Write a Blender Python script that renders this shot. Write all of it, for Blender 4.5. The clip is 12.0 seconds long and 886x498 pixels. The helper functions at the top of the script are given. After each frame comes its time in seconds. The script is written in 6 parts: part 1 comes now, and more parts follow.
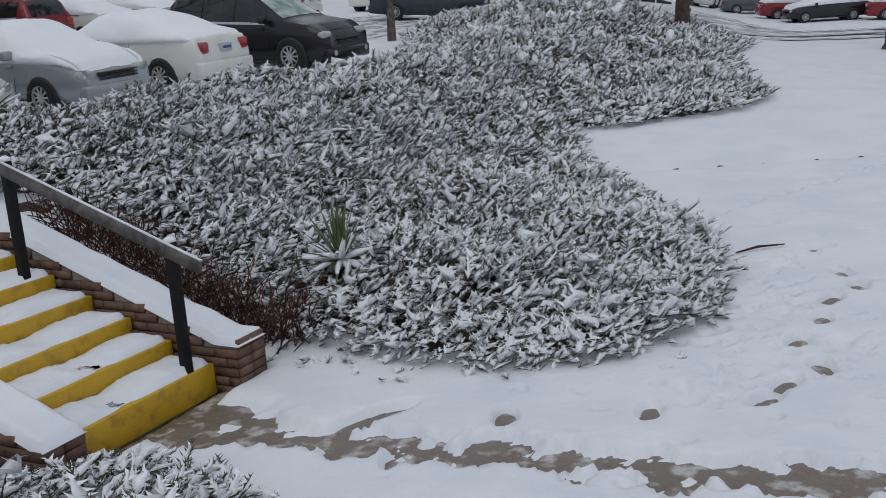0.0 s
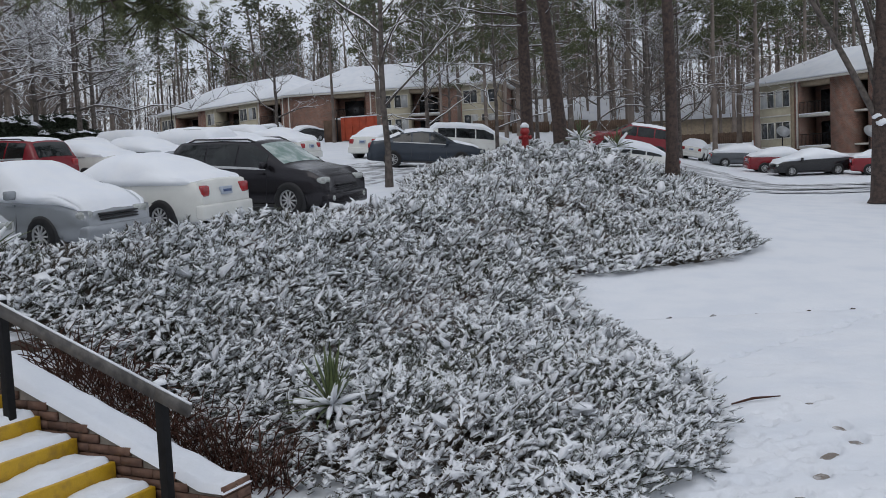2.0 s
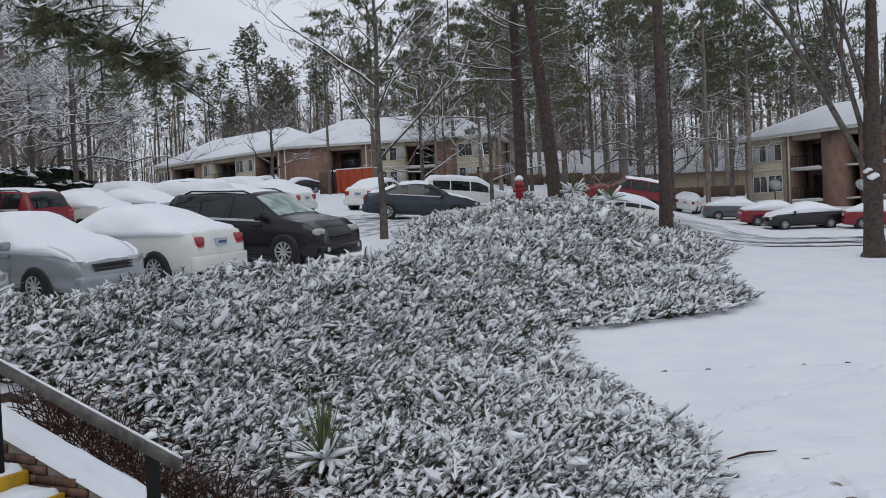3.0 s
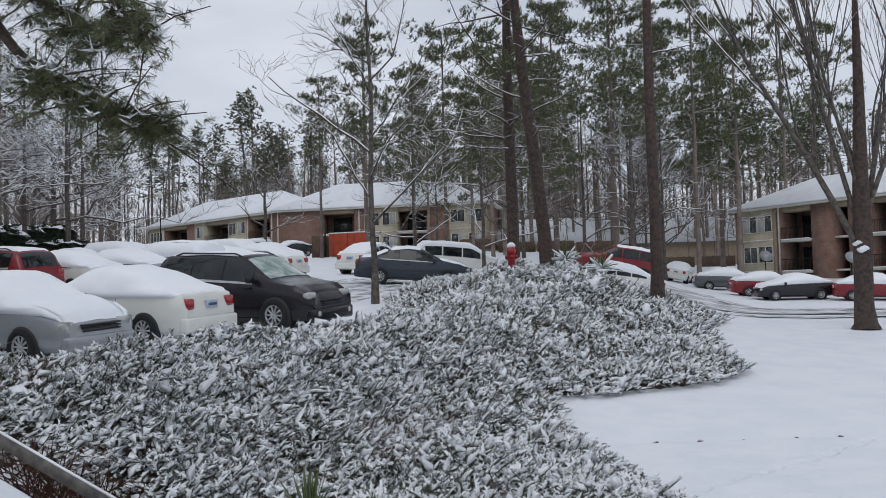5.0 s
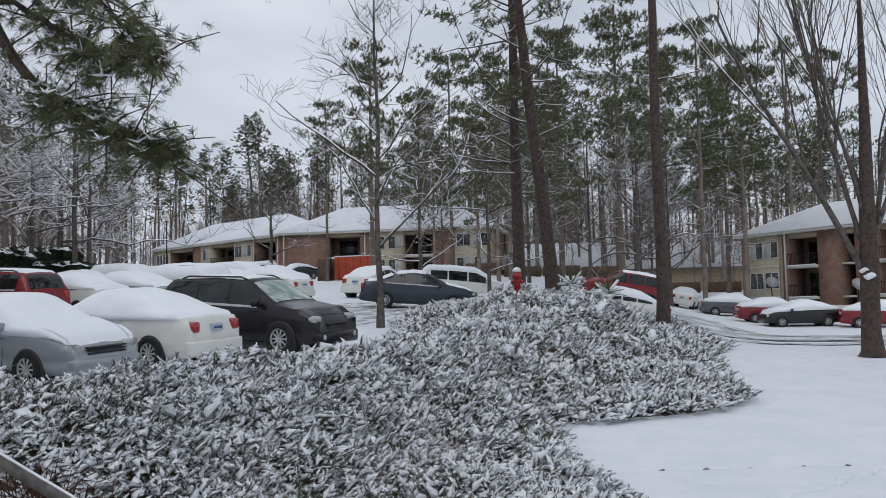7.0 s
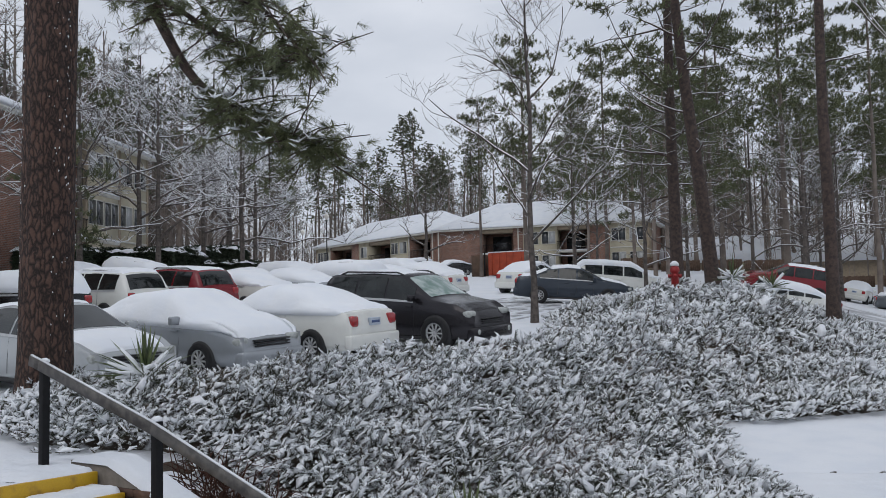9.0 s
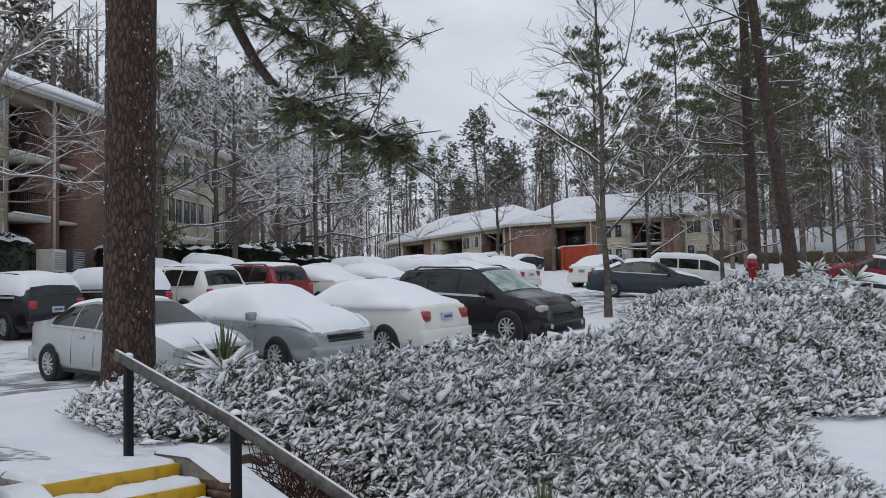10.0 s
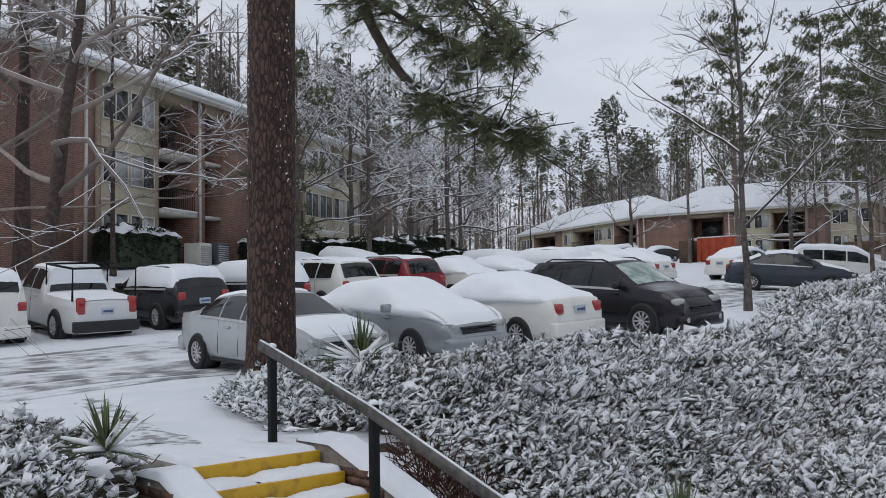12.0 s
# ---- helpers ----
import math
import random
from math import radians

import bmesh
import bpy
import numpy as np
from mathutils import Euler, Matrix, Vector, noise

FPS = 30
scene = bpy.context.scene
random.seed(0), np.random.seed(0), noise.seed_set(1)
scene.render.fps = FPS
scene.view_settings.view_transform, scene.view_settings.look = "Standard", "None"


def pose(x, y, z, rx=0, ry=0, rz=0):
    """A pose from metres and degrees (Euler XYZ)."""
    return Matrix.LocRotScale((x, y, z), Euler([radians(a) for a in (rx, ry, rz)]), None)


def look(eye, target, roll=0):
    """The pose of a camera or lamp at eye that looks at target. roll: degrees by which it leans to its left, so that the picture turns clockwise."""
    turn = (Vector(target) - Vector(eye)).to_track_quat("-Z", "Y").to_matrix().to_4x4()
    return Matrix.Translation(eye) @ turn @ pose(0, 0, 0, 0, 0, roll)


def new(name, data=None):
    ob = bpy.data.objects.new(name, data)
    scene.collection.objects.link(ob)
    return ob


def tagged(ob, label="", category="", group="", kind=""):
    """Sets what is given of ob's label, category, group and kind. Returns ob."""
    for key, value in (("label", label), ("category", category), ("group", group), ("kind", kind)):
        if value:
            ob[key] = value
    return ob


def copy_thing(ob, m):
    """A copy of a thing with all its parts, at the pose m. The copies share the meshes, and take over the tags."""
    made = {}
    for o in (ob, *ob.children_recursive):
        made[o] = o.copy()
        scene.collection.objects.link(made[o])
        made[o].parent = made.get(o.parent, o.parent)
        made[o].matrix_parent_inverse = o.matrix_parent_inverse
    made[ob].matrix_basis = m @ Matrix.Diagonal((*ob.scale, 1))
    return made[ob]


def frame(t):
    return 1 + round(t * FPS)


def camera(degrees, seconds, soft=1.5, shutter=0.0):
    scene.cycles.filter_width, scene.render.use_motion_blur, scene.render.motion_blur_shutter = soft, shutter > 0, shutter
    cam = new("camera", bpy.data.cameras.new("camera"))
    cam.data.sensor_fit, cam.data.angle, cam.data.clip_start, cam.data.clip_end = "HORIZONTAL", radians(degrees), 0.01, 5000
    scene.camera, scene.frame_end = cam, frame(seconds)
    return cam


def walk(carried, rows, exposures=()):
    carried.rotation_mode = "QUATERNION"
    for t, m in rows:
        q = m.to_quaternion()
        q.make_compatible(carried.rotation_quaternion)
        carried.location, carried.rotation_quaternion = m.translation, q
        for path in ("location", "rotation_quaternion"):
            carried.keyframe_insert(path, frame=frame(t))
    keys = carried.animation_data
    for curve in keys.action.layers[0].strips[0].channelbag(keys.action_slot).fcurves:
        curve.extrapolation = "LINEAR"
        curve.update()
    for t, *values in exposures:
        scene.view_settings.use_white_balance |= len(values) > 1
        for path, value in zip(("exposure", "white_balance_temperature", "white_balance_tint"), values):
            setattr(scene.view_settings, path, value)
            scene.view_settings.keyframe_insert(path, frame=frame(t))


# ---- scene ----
cam = camera(50.6, 12.0, soft=0.9)
# seconds, eye x y z, yaw, pitch, roll
ROWS = [
    (0.0, 0.005, 0.007, 2.419, 0.00, -13.19, 3.73),
    (0.5, 0.005, 0.003, 2.428, 0.03, -10.95, 3.59),
    (1.0, 0.005, -0.001, 2.434, -0.00, -8.44, 3.29),
    (1.5, 0.003, -0.002, 2.440, -0.13, -6.52, 2.96),
    (2.0, 0.001, -0.002, 2.444, -0.23, -4.46, 2.71),
    (2.5, 0.006, -0.009, 2.448, -0.36, -2.91, 2.59),
    (3.0, 0.006, -0.011, 2.451, -0.54, -1.31, 2.51),
    (3.5, 0.004, -0.007, 2.460, -0.71, 0.13, 2.29),
    (5.5, 0.001, 0.012, 2.460, -1.13, 3.12, 1.42),
    (6.0, -0.006, 0.010, 2.473, -1.14, 3.54, 1.32),
    (6.5, -0.001, -0.002, 2.483, -1.04, 3.99, 1.26),
    (8.5, -0.006, 0.028, 2.441, 4.78, 4.29, 1.16),
    (9.0, 0.003, 0.015, 2.448, 8.64, 4.08, 1.19),
    (9.5, 0.015, 0.002, 2.450, 10.95, 3.93, 1.29),
    (10.0, 0.007, 0.001, 2.454, 13.05, 3.84, 1.34),
    (10.5, -0.001, -0.005, 2.451, 15.45, 3.80, 1.37),
    (11.0, 0.001, -0.021, 2.458, 17.10, 3.76, 1.25),
    (11.5, -0.005, -0.015, 2.460, 18.99, 3.69, 1.17),
    (12.0, -0.008, -0.028, 2.463, 21.04, 3.53, 1.06),
]
walk(cam, [(t, pose(x, y, z, 90 + pitch, roll, yaw)) for t, x, y, z, yaw, pitch, roll in ROWS],
     [(0.0, -0.08), (2.0, 0.08), (5.0, 0.15), (8.5, 0.12), (12.0, 0.13)])

# ---- light ----
world = bpy.data.worlds.new("overcast_sky")
scene.world = world
world.use_nodes = True
wn, wl = world.node_tree.nodes, world.node_tree.links
sky = wn.new("ShaderNodeTexSky")
sky.sky_type, sky.sun_disc = "NISHITA", False
sky.sun_elevation, sky.sun_rotation = radians(38), radians(200)
tc = wn.new("ShaderNodeTexCoord")
cloud = wn.new("ShaderNodeTexNoise")
cloud.inputs["Scale"].default_value, cloud.inputs["Detail"].default_value = 3.2, 5
squash = wn.new("ShaderNodeMapping")
squash.inputs["Scale"].default_value = (1, 1, 2.6)
ramp = wn.new("ShaderNodeValToRGB")
ramp.color_ramp.elements[0].position, ramp.color_ramp.elements[0].color = 0.30, (4.9, 5.35, 6.2, 1)
ramp.color_ramp.elements[1].position, ramp.color_ramp.elements[1].color = 0.70, (7.2, 7.55, 8.3, 1)
mix = wn.new("ShaderNodeMix")
mix.data_type = "RGBA"
mix.inputs["Factor"].default_value = 0.93
wl.new(tc.outputs["Generated"], squash.inputs["Vector"])
wl.new(squash.outputs[0], cloud.inputs["Vector"])
wl.new(cloud.outputs[0], ramp.inputs["Fac"])
wl.new(sky.outputs[0], mix.inputs["A"])
wl.new(ramp.outputs[0], mix.inputs["B"])
wl.new(mix.outputs["Result"], wn["Background"].inputs["Color"])
wn["Background"].inputs["Strength"].default_value = 0.094
sun = new("sun", bpy.data.lights.new("sun", "SUN"))
sun.data.energy, sun.data.angle, sun.data.color = 0.5, radians(40), (1, 0.97, 0.93)
sun.matrix_world = look((0, 0, 60), (12, 40, 0))

# ---- materials ----
def material(name, base, rough=0.7, metal=0.0, spots=None, scale=4.0, amount=0.35, fine=60.0, bump=0.3, bump_scale=None, depth=0.01, sheen=None, jitter=0.0, coat=0.0, low=0.4, high=0.65):
    """A base colour broken by a second colour in patches, fine grain and relief, in metres."""
    m = bpy.data.materials.new(name)
    m.use_nodes = True
    n, l = m.node_tree.nodes, m.node_tree.links
    b = n["Principled BSDF"]
    b.inputs["Roughness"].default_value, b.inputs["Metallic"].default_value = rough, metal
    b.inputs["Coat Weight"].default_value = coat
    geo = n.new("ShaderNodeNewGeometry")
    big, small = n.new("ShaderNodeTexNoise"), n.new("ShaderNodeTexNoise")
    big.inputs["Scale"].default_value, big.inputs["Detail"].default_value = scale, 5
    small.inputs["Scale"].default_value, small.inputs["Detail"].default_value = fine, 3
    l.new(geo.outputs["Position"], big.inputs["Vector"])
    l.new(geo.outputs["Position"], small.inputs["Vector"])
    span = n.new("ShaderNodeMapRange")
    span.inputs["From Min"].default_value, span.inputs["From Max"].default_value = low, high
    l.new(big.outputs[0], span.inputs["Value"])
    mixer = n.new("ShaderNodeMix")
    mixer.data_type = "RGBA"
    mixer.inputs["A"].default_value = (*base, 1)
    mixer.inputs["B"].default_value = (*(spots or [c * (1 - amount) for c in base]), 1)
    l.new(span.outputs[0], mixer.inputs["Factor"])
    hue = n.new("ShaderNodeHueSaturation")
    l.new(mixer.outputs["Result"], hue.inputs["Color"])
    grain = n.new("ShaderNodeMapRange")
    grain.inputs["To Min"].default_value, grain.inputs["To Max"].default_value = 1 - amount * 0.5, 1 + amount * 0.5
    l.new(small.outputs[0], grain.inputs["Value"])
    if jitter:
        info, add = n.new("ShaderNodeNewGeometry"), n.new("ShaderNodeMath")
        rnd, obj = n.new("ShaderNodeMapRange"), n.new("ShaderNodeObjectInfo")
        add.operation = "ADD"
        frac = n.new("ShaderNodeMath")
        frac.operation = "FRACT"
        l.new(info.outputs["Random Per Island"], add.inputs[0])
        l.new(obj.outputs["Random"], add.inputs[1])
        l.new(add.outputs[0], frac.inputs[0])
        l.new(frac.outputs[0], rnd.inputs["Value"])
        rnd.inputs["To Min"].default_value, rnd.inputs["To Max"].default_value = 1 - jitter, 1 + jitter
        mul = n.new("ShaderNodeMath")
        mul.operation = "MULTIPLY"
        l.new(rnd.outputs[0], mul.inputs[0])
        l.new(grain.outputs[0], mul.inputs[1])
        l.new(mul.outputs[0], hue.inputs["Value"])
    else:
        l.new(grain.outputs[0], hue.inputs["Value"])
    l.new(hue.outputs[0], b.inputs["Base Color"])
    if bump:
        bp = n.new("ShaderNodeBump")
        bp.inputs["Strength"].default_value, bp.inputs["Distance"].default_value = bump, depth
        src = small
        if bump_scale:
            src = n.new("ShaderNodeTexNoise")
            src.inputs["Scale"].default_value, src.inputs["Detail"].default_value = bump_scale, 6
            l.new(geo.outputs["Position"], src.inputs["Vector"])
        l.new(src.outputs[0], bp.inputs["Height"])
        l.new(bp.outputs[0], b.inputs["Normal"])
    return m


SNOW = material("fresh_snow", (0.77, 0.79, 0.825), 0.65, spots=(0.71, 0.74, 0.79), scale=1.3, amount=0.06, fine=45, bump=0.5, bump_scale=14, depth=0.02)
SNOWCAP = material("snow_on_plants", (0.83, 0.85, 0.88), 0.7, amount=0.1, scale=6, fine=90, bump=0.3)
CARSNOW = material("snow_on_cars", (0.84, 0.86, 0.89), 0.65, spots=(0.8, 0.83, 0.88), scale=2, amount=0.05, fine=50, bump=0.35, bump_scale=11, depth=0.015)
ASPHALT = material("wet_asphalt", (0.10, 0.10, 0.105), 0.35, spots=(0.42, 0.43, 0.45), scale=1.6, amount=0.4, fine=30, bump=0.3)
SLUSH = material("brown_slush", (0.17, 0.135, 0.105), 0.25, spots=(0.48, 0.46, 0.44), scale=7, amount=0.4, fine=50, bump=0.6, bump_scale=22, depth=0.03, low=0.52, high=0.66)
WETPATH = material("wet_concrete", (0.13, 0.095, 0.07), 0.2, spots=(0.22, 0.17, 0.13), scale=5, amount=0.3, fine=70)
BRICK = material("red_brick", (0.17, 0.075, 0.05), 0.85, spots=(0.10, 0.05, 0.038), scale=9, amount=0.3, fine=120, jitter=0.3)
CHEEK = material("brown_brick", (0.105, 0.055, 0.038), 0.75, spots=(0.16, 0.09, 0.06), scale=12, amount=0.35, fine=140, jitter=0.25)
MORTAR = material("mortar", (0.23, 0.20, 0.17), 0.9, amount=0.3, scale=8)
YELLOW = material("yellow_paint", (0.52, 0.31, 0.012), 0.55, spots=(0.30, 0.17, 0.02), scale=9, amount=0.3, fine=80, low=0.5, high=0.75)
CONCRETE = material("concrete", (0.33, 0.31, 0.28), 0.85, amount=0.3, scale=5)
BLACK = material("black_rail_paint", (0.010, 0.010, 0.011), 0.62, amount=0.3, scale=20, bump=0.1)
RAILTOP = material("worn_rail", (0.055, 0.05, 0.048), 0.5, spots=(0.12, 0.11, 0.1), scale=14, amount=0.3, bump=0.1)
SIDING = material("beige_siding", (0.43, 0.39, 0.29), 0.7, spots=(0.37, 0.335, 0.25), scale=2, amount=0.12, fine=30)
TRIM = material("white_trim", (0.62, 0.60, 0.55), 0.6, amount=0.15, scale=3)
TAN = material("tan_board", (0.30, 0.24, 0.17), 0.75, amount=0.2, scale=4)
DARKROOM = material("recess_shade", (0.10, 0.06, 0.045), 0.9, amount=0.3, scale=3)
SHINGLE = material("grey_shingle", (0.12, 0.11, 0.1), 0.9, amount=0.3, scale=8)
BARK = material("pine_bark", (0.082, 0.056, 0.046), 0.9, spots=(0.038, 0.028, 0.025), scale=9, amount=0.5, fine=55, bump=1.0, bump_scale=26, depth=0.04)
GREYBARK = material("grey_bark", (0.125, 0.105, 0.092), 0.9, spots=(0.05, 0.043, 0.039), scale=7, amount=0.4, fine=60, bump=0.8, bump_scale=30, depth=0.02)
# twigs, far trunks and far needles: distance haze mixed in as paler, greyer colour
TWIG = material("haze_pale_twigs", (0.24, 0.20, 0.175), 0.9, amount=0.3, scale=3, jitter=0.3)
FARBARK = material("far_trunks_hazed", (0.20, 0.165, 0.14), 0.9, spots=(0.12, 0.098, 0.085), scale=1.2, amount=0.3, fine=12, jitter=0.3)
NEEDLE = material("pine_needles", (0.115, 0.125, 0.055), 0.7, spots=(0.075, 0.088, 0.042), scale=2, amount=0.35, fine=30, bump=0, jitter=0.35)
FARNEEDLE = material("far_needles_hazed", (0.12, 0.13, 0.08), 0.8, spots=(0.09, 0.10, 0.062), scale=0.8, amount=0.3, fine=8, bump=0, jitter=0.35)
JUNIPER = material("juniper_leaves", (0.062, 0.066, 0.044), 0.8, spots=(0.13, 0.088, 0.064), scale=0.9, amount=0.3, fine=40, bump=0, jitter=0.4, low=0.5, high=0.72)
# litter colour deepened so the gaps between sprigs look shaded
LITTERSHADE = material("shrub_litter_and_gap_shade", (0.055, 0.042, 0.032), 0.95, spots=(0.62, 0.64, 0.67), scale=6, amount=0.3, fine=30, bump=0.8, bump_scale=18, depth=0.05, low=0.53, high=0.64)
YUCCA = material("yucca_blades", (0.12, 0.15, 0.055), 0.5, spots=(0.07, 0.10, 0.04), scale=9, amount=0.3, bump=0, jitter=0.25)
DEADTWIG = material("dead_brown_twigs", (0.075, 0.036, 0.026), 0.9, amount=0.3, scale=9, bump=0, jitter=0.3)
HEDGE = material("boxwood_leaves", (0.035, 0.05, 0.025), 0.7, amount=0.4, scale=5, bump=0, jitter=0.4)
GLASS = material("window_glass", (0.03, 0.035, 0.04), 0.06, amount=0.4, scale=1.2, fine=3, bump=0, coat=0.6)
CURTAIN = material("window_blind", (0.40, 0.41, 0.41), 0.4, amount=0.2, scale=3, bump=0, coat=0.6)
CARGLASS = material("car_glass", (0.006, 0.008, 0.009), 0.04, spots=(0.02, 0.024, 0.024), scale=2.5, amount=0.3, bump=0)
FROSTGLASS = material("frosted_windscreen", (0.13, 0.22, 0.19), 0.2, spots=(0.45, 0.52, 0.50), scale=3.5, amount=0.2, bump=0.2, coat=0.5)
TYRE = material("tyre_rubber", (0.014, 0.014, 0.015), 0.85, amount=0.3, scale=12)
RIM = material("alloy_rim", (0.5, 0.51, 0.52), 0.4, 0.25, amount=0.2, scale=9, bump=0)
# car plastic, also the painted darkness inside the stair openings
BLACKPLASTIC = material("black_plastic_and_shade", (0.018, 0.018, 0.02), 0.6, amount=0.2, scale=9, bump=0.1)
TAILRED = material("tail_lamp_red", (0.36, 0.012, 0.016), 0.15, amount=0.3, scale=14, bump=0, coat=0.8)
AMBER = material("amber_lamp", (0.5, 0.16, 0.08), 0.15, amount=0.3, scale=14, bump=0, coat=0.8)
LAMPCLEAR = material("clear_lamp", (0.42, 0.44, 0.42), 0.12, amount=0.3, scale=14, bump=0, coat=0.9)
PLATE = material("plate", (0.42, 0.47, 0.55), 0.4, amount=0.1, scale=9, bump=0)
PLATEBAR = material("plate_bars", (0.06, 0.10, 0.22), 0.5, amount=0.1, scale=9, bump=0)
ORANGE = material("orange_container", (0.42, 0.062, 0.022), 0.6, amount=0.25, scale=2)
HYDRANT = material("hydrant_red", (0.33, 0.02, 0.022), 0.4, amount=0.25, scale=14)
GLOBE = material("lamp_globe", (0.62, 0.60, 0.55), 0.3, amount=0.1, scale=4, bump=0)
DISH = material("grey_dish", (0.36, 0.37, 0.38), 0.5, amount=0.1, scale=4)
FENCE = material("brown_fence", (0.12, 0.075, 0.05), 0.85, amount=0.3, scale=3)
for m in (BLACK, DEADTWIG):
    m.node_tree.nodes["Principled BSDF"].inputs["Specular IOR Level"].default_value = 0.2
PAINTS = {}


def paint(name, colour, metal=0.0):
    if name not in PAINTS:
        PAINTS[name] = material(name, colour, 0.22, metal, amount=0.06, scale=3, fine=30, bump=0.0, coat=0.08)
    return PAINTS[name]


# ---- mesh helpers ----
class MB:
    """Collects vertices and faces of one mesh."""

    def __init__(self):
        self.v, self.f, self.n = [], [], 0

    def add(self, verts, faces):
        verts = np.asarray(verts, float).reshape(-1, 3)
        self.v.append(verts)
        if isinstance(faces, np.ndarray):
            self.f.append(faces + self.n)
        else:
            for k in sorted({len(f) for f in faces}):
                self.f.append(np.array([f for f in faces if len(f) == k]) + self.n)
        self.n += len(verts)
        return self

    def box(self, x0, y0, z0, x1, y1, z1, m=None, bevel=0.0):
        if bevel:
            b = bevel
            xs, ys, zs = (x0, x1), (y0, y1), (z0, z1)
            bm = bmesh.new()
            bmesh.ops.create_cube(bm, size=1)
            for w in bm.verts:
                w.co = Vector((xs[w.co.x > 0], ys[w.co.y > 0], zs[w.co.z > 0]))
            bmesh.ops.bevel(bm, geom=bm.edges[:], offset=b, segments=2, affect="EDGES", profile=0.5)
            bm.verts.ensure_lookup_table()
            vs, fs = [tuple(w.co) for w in bm.verts], [tuple(w.index for w in f.verts) for f in bm.faces]
            bm.free()
        else:
            vs = [(x, y, z) for z in (z0, z1) for y in (y0, y1) for x in (x0, x1)]
            fs = [(0, 2, 3, 1), (4, 5, 7, 6), (0, 1, 5, 4), (2, 6, 7, 3), (0, 4, 6, 2), (1, 3, 7, 5)]
        if m is not None:
            vs = [tuple(m @ Vector(p)) for p in vs]
        return self.add(vs, fs)

    def tube(self, pts, radii, sides=6, close=True):
        pts, n = np.asarray(pts, float), len(pts)
        d = np.gradient(pts, axis=0)
        d /= np.linalg.norm(d, axis=1)[:, None] + 1e-9
        ref = np.array([0, 0, 1.0]) if abs(d[0, 2]) < 0.8 else np.array([1.0, 0, 0])
        a = np.cross(d, ref)
        a /= np.linalg.norm(a, axis=1)[:, None] + 1e-9
        b = np.cross(d, a)
        ang = np.linspace(0, 2 * np.pi, sides, endpoint=False)
        r = np.broadcast_to(np.asarray(radii, float), (n,))
        v = pts[:, None] + r[:, None, None] * (np.cos(ang)[None, :, None] * a[:, None] + np.sin(ang)[None, :, None] * b[:, None])
        i, j = np.repeat(np.arange(n - 1), sides), np.tile(np.arange(sides), n - 1)
        k = (j + 1) % sides
        f = np.stack([i * sides + j, i * sides + k, (i + 1) * sides + k, (i + 1) * sides + j], 1)
        base = self.n
        self.add(v.reshape(-1, 3), f)
        if close:
            self.f.append(np.array([range(sides)[::-1], range((n - 1) * sides, n * sides)]) + base)
        return self

    def many(self, verts, faces, places):
        """verts of one small piece at many 4x4 places (numpy)."""
        verts, faces = np.asarray(verts, float), np.asarray(faces)
        k = len(verts)
        pts = np.einsum("nij,kj->nki", places[:, :3, :3], verts) + places[:, None, :3, 3]
        self.v.append(pts.reshape(-1, 3))
        idx = faces[None] + (np.arange(len(places)) * k)[:, None, None] + self.n
        self.f.append(idx.reshape(-1, faces.shape[1]))
        self.n += k * len(places)
        return self

    def mesh(self, name, smooth=False):
        me = bpy.data.meshes.new(name)
        pts = np.concatenate(self.v)
        loops = np.concatenate([f.ravel() for f in self.f]).astype(np.int32)
        sizes = np.concatenate([np.full(len(f), f.shape[1]) for f in self.f])
        me.vertices.add(len(pts))
        me.vertices.foreach_set("co", pts.ravel().astype(np.float32))
        me.loops.add(len(loops))
        me.loops.foreach_set("vertex_index", loops)
        me.polygons.add(len(sizes))
        me.polygons.foreach_set("loop_start", np.concatenate([[0], np.cumsum(sizes)[:-1]]).astype(np.int32))
        me.update(calc_edges=True)
        me.validate()
        if smooth:
            me.shade_smooth()
        me.update()
        return me


def thing(name, m, label, category, group="", kind=""):
    ob = new(name)
    ob.matrix_basis = m
    return tagged(ob, label, category, group, kind)


def part(name, mb, mat, parent=None, label="", smooth=False):
    me = mb if isinstance(mb, bpy.types.Mesh) else mb.mesh(name, smooth)
    if not me.materials:
        me.materials.append(mat)
    ob = new(name, me)
    if parent is not None:
        ob.parent = parent
    return tagged(ob, label)


def frames(pos, fwd, up, scale):
    """4x4 places whose x axis is fwd, z near up."""
    fwd = fwd / (np.linalg.norm(fwd, axis=1)[:, None] + 1e-9)
    y = np.cross(up, fwd)
    y /= np.linalg.norm(y, axis=1)[:, None] + 1e-9
    z = np.cross(fwd, y)
    out = np.zeros((len(pos), 4, 4))
    s = np.asarray(scale, float)
    s = s[:, None] * np.ones(3) if s.ndim == 1 else s
    out[:, :3, 0], out[:, :3, 1], out[:, :3, 2], out[:, :3, 3], out[:, 3, 3] = fwd * s[:, :1], y * s[:, 1:2], z * s[:, 2:3], pos, 1
    return out


# ---- ground ----
U = np.array([-0.896, 0.444])   # up the steps
V = np.array([0.444, 0.896])    # across the steps, along the parking row
FOOT = np.array([-1.84, 6.53])  # right end of the lowest nosing
RISE, TREAD, STEPS = 0.146, 0.38, 8


def sm(a, b, x):
    t = np.clip((x - a) / (b - a), 0, 1)
    return t * t * (3 - 2 * t)


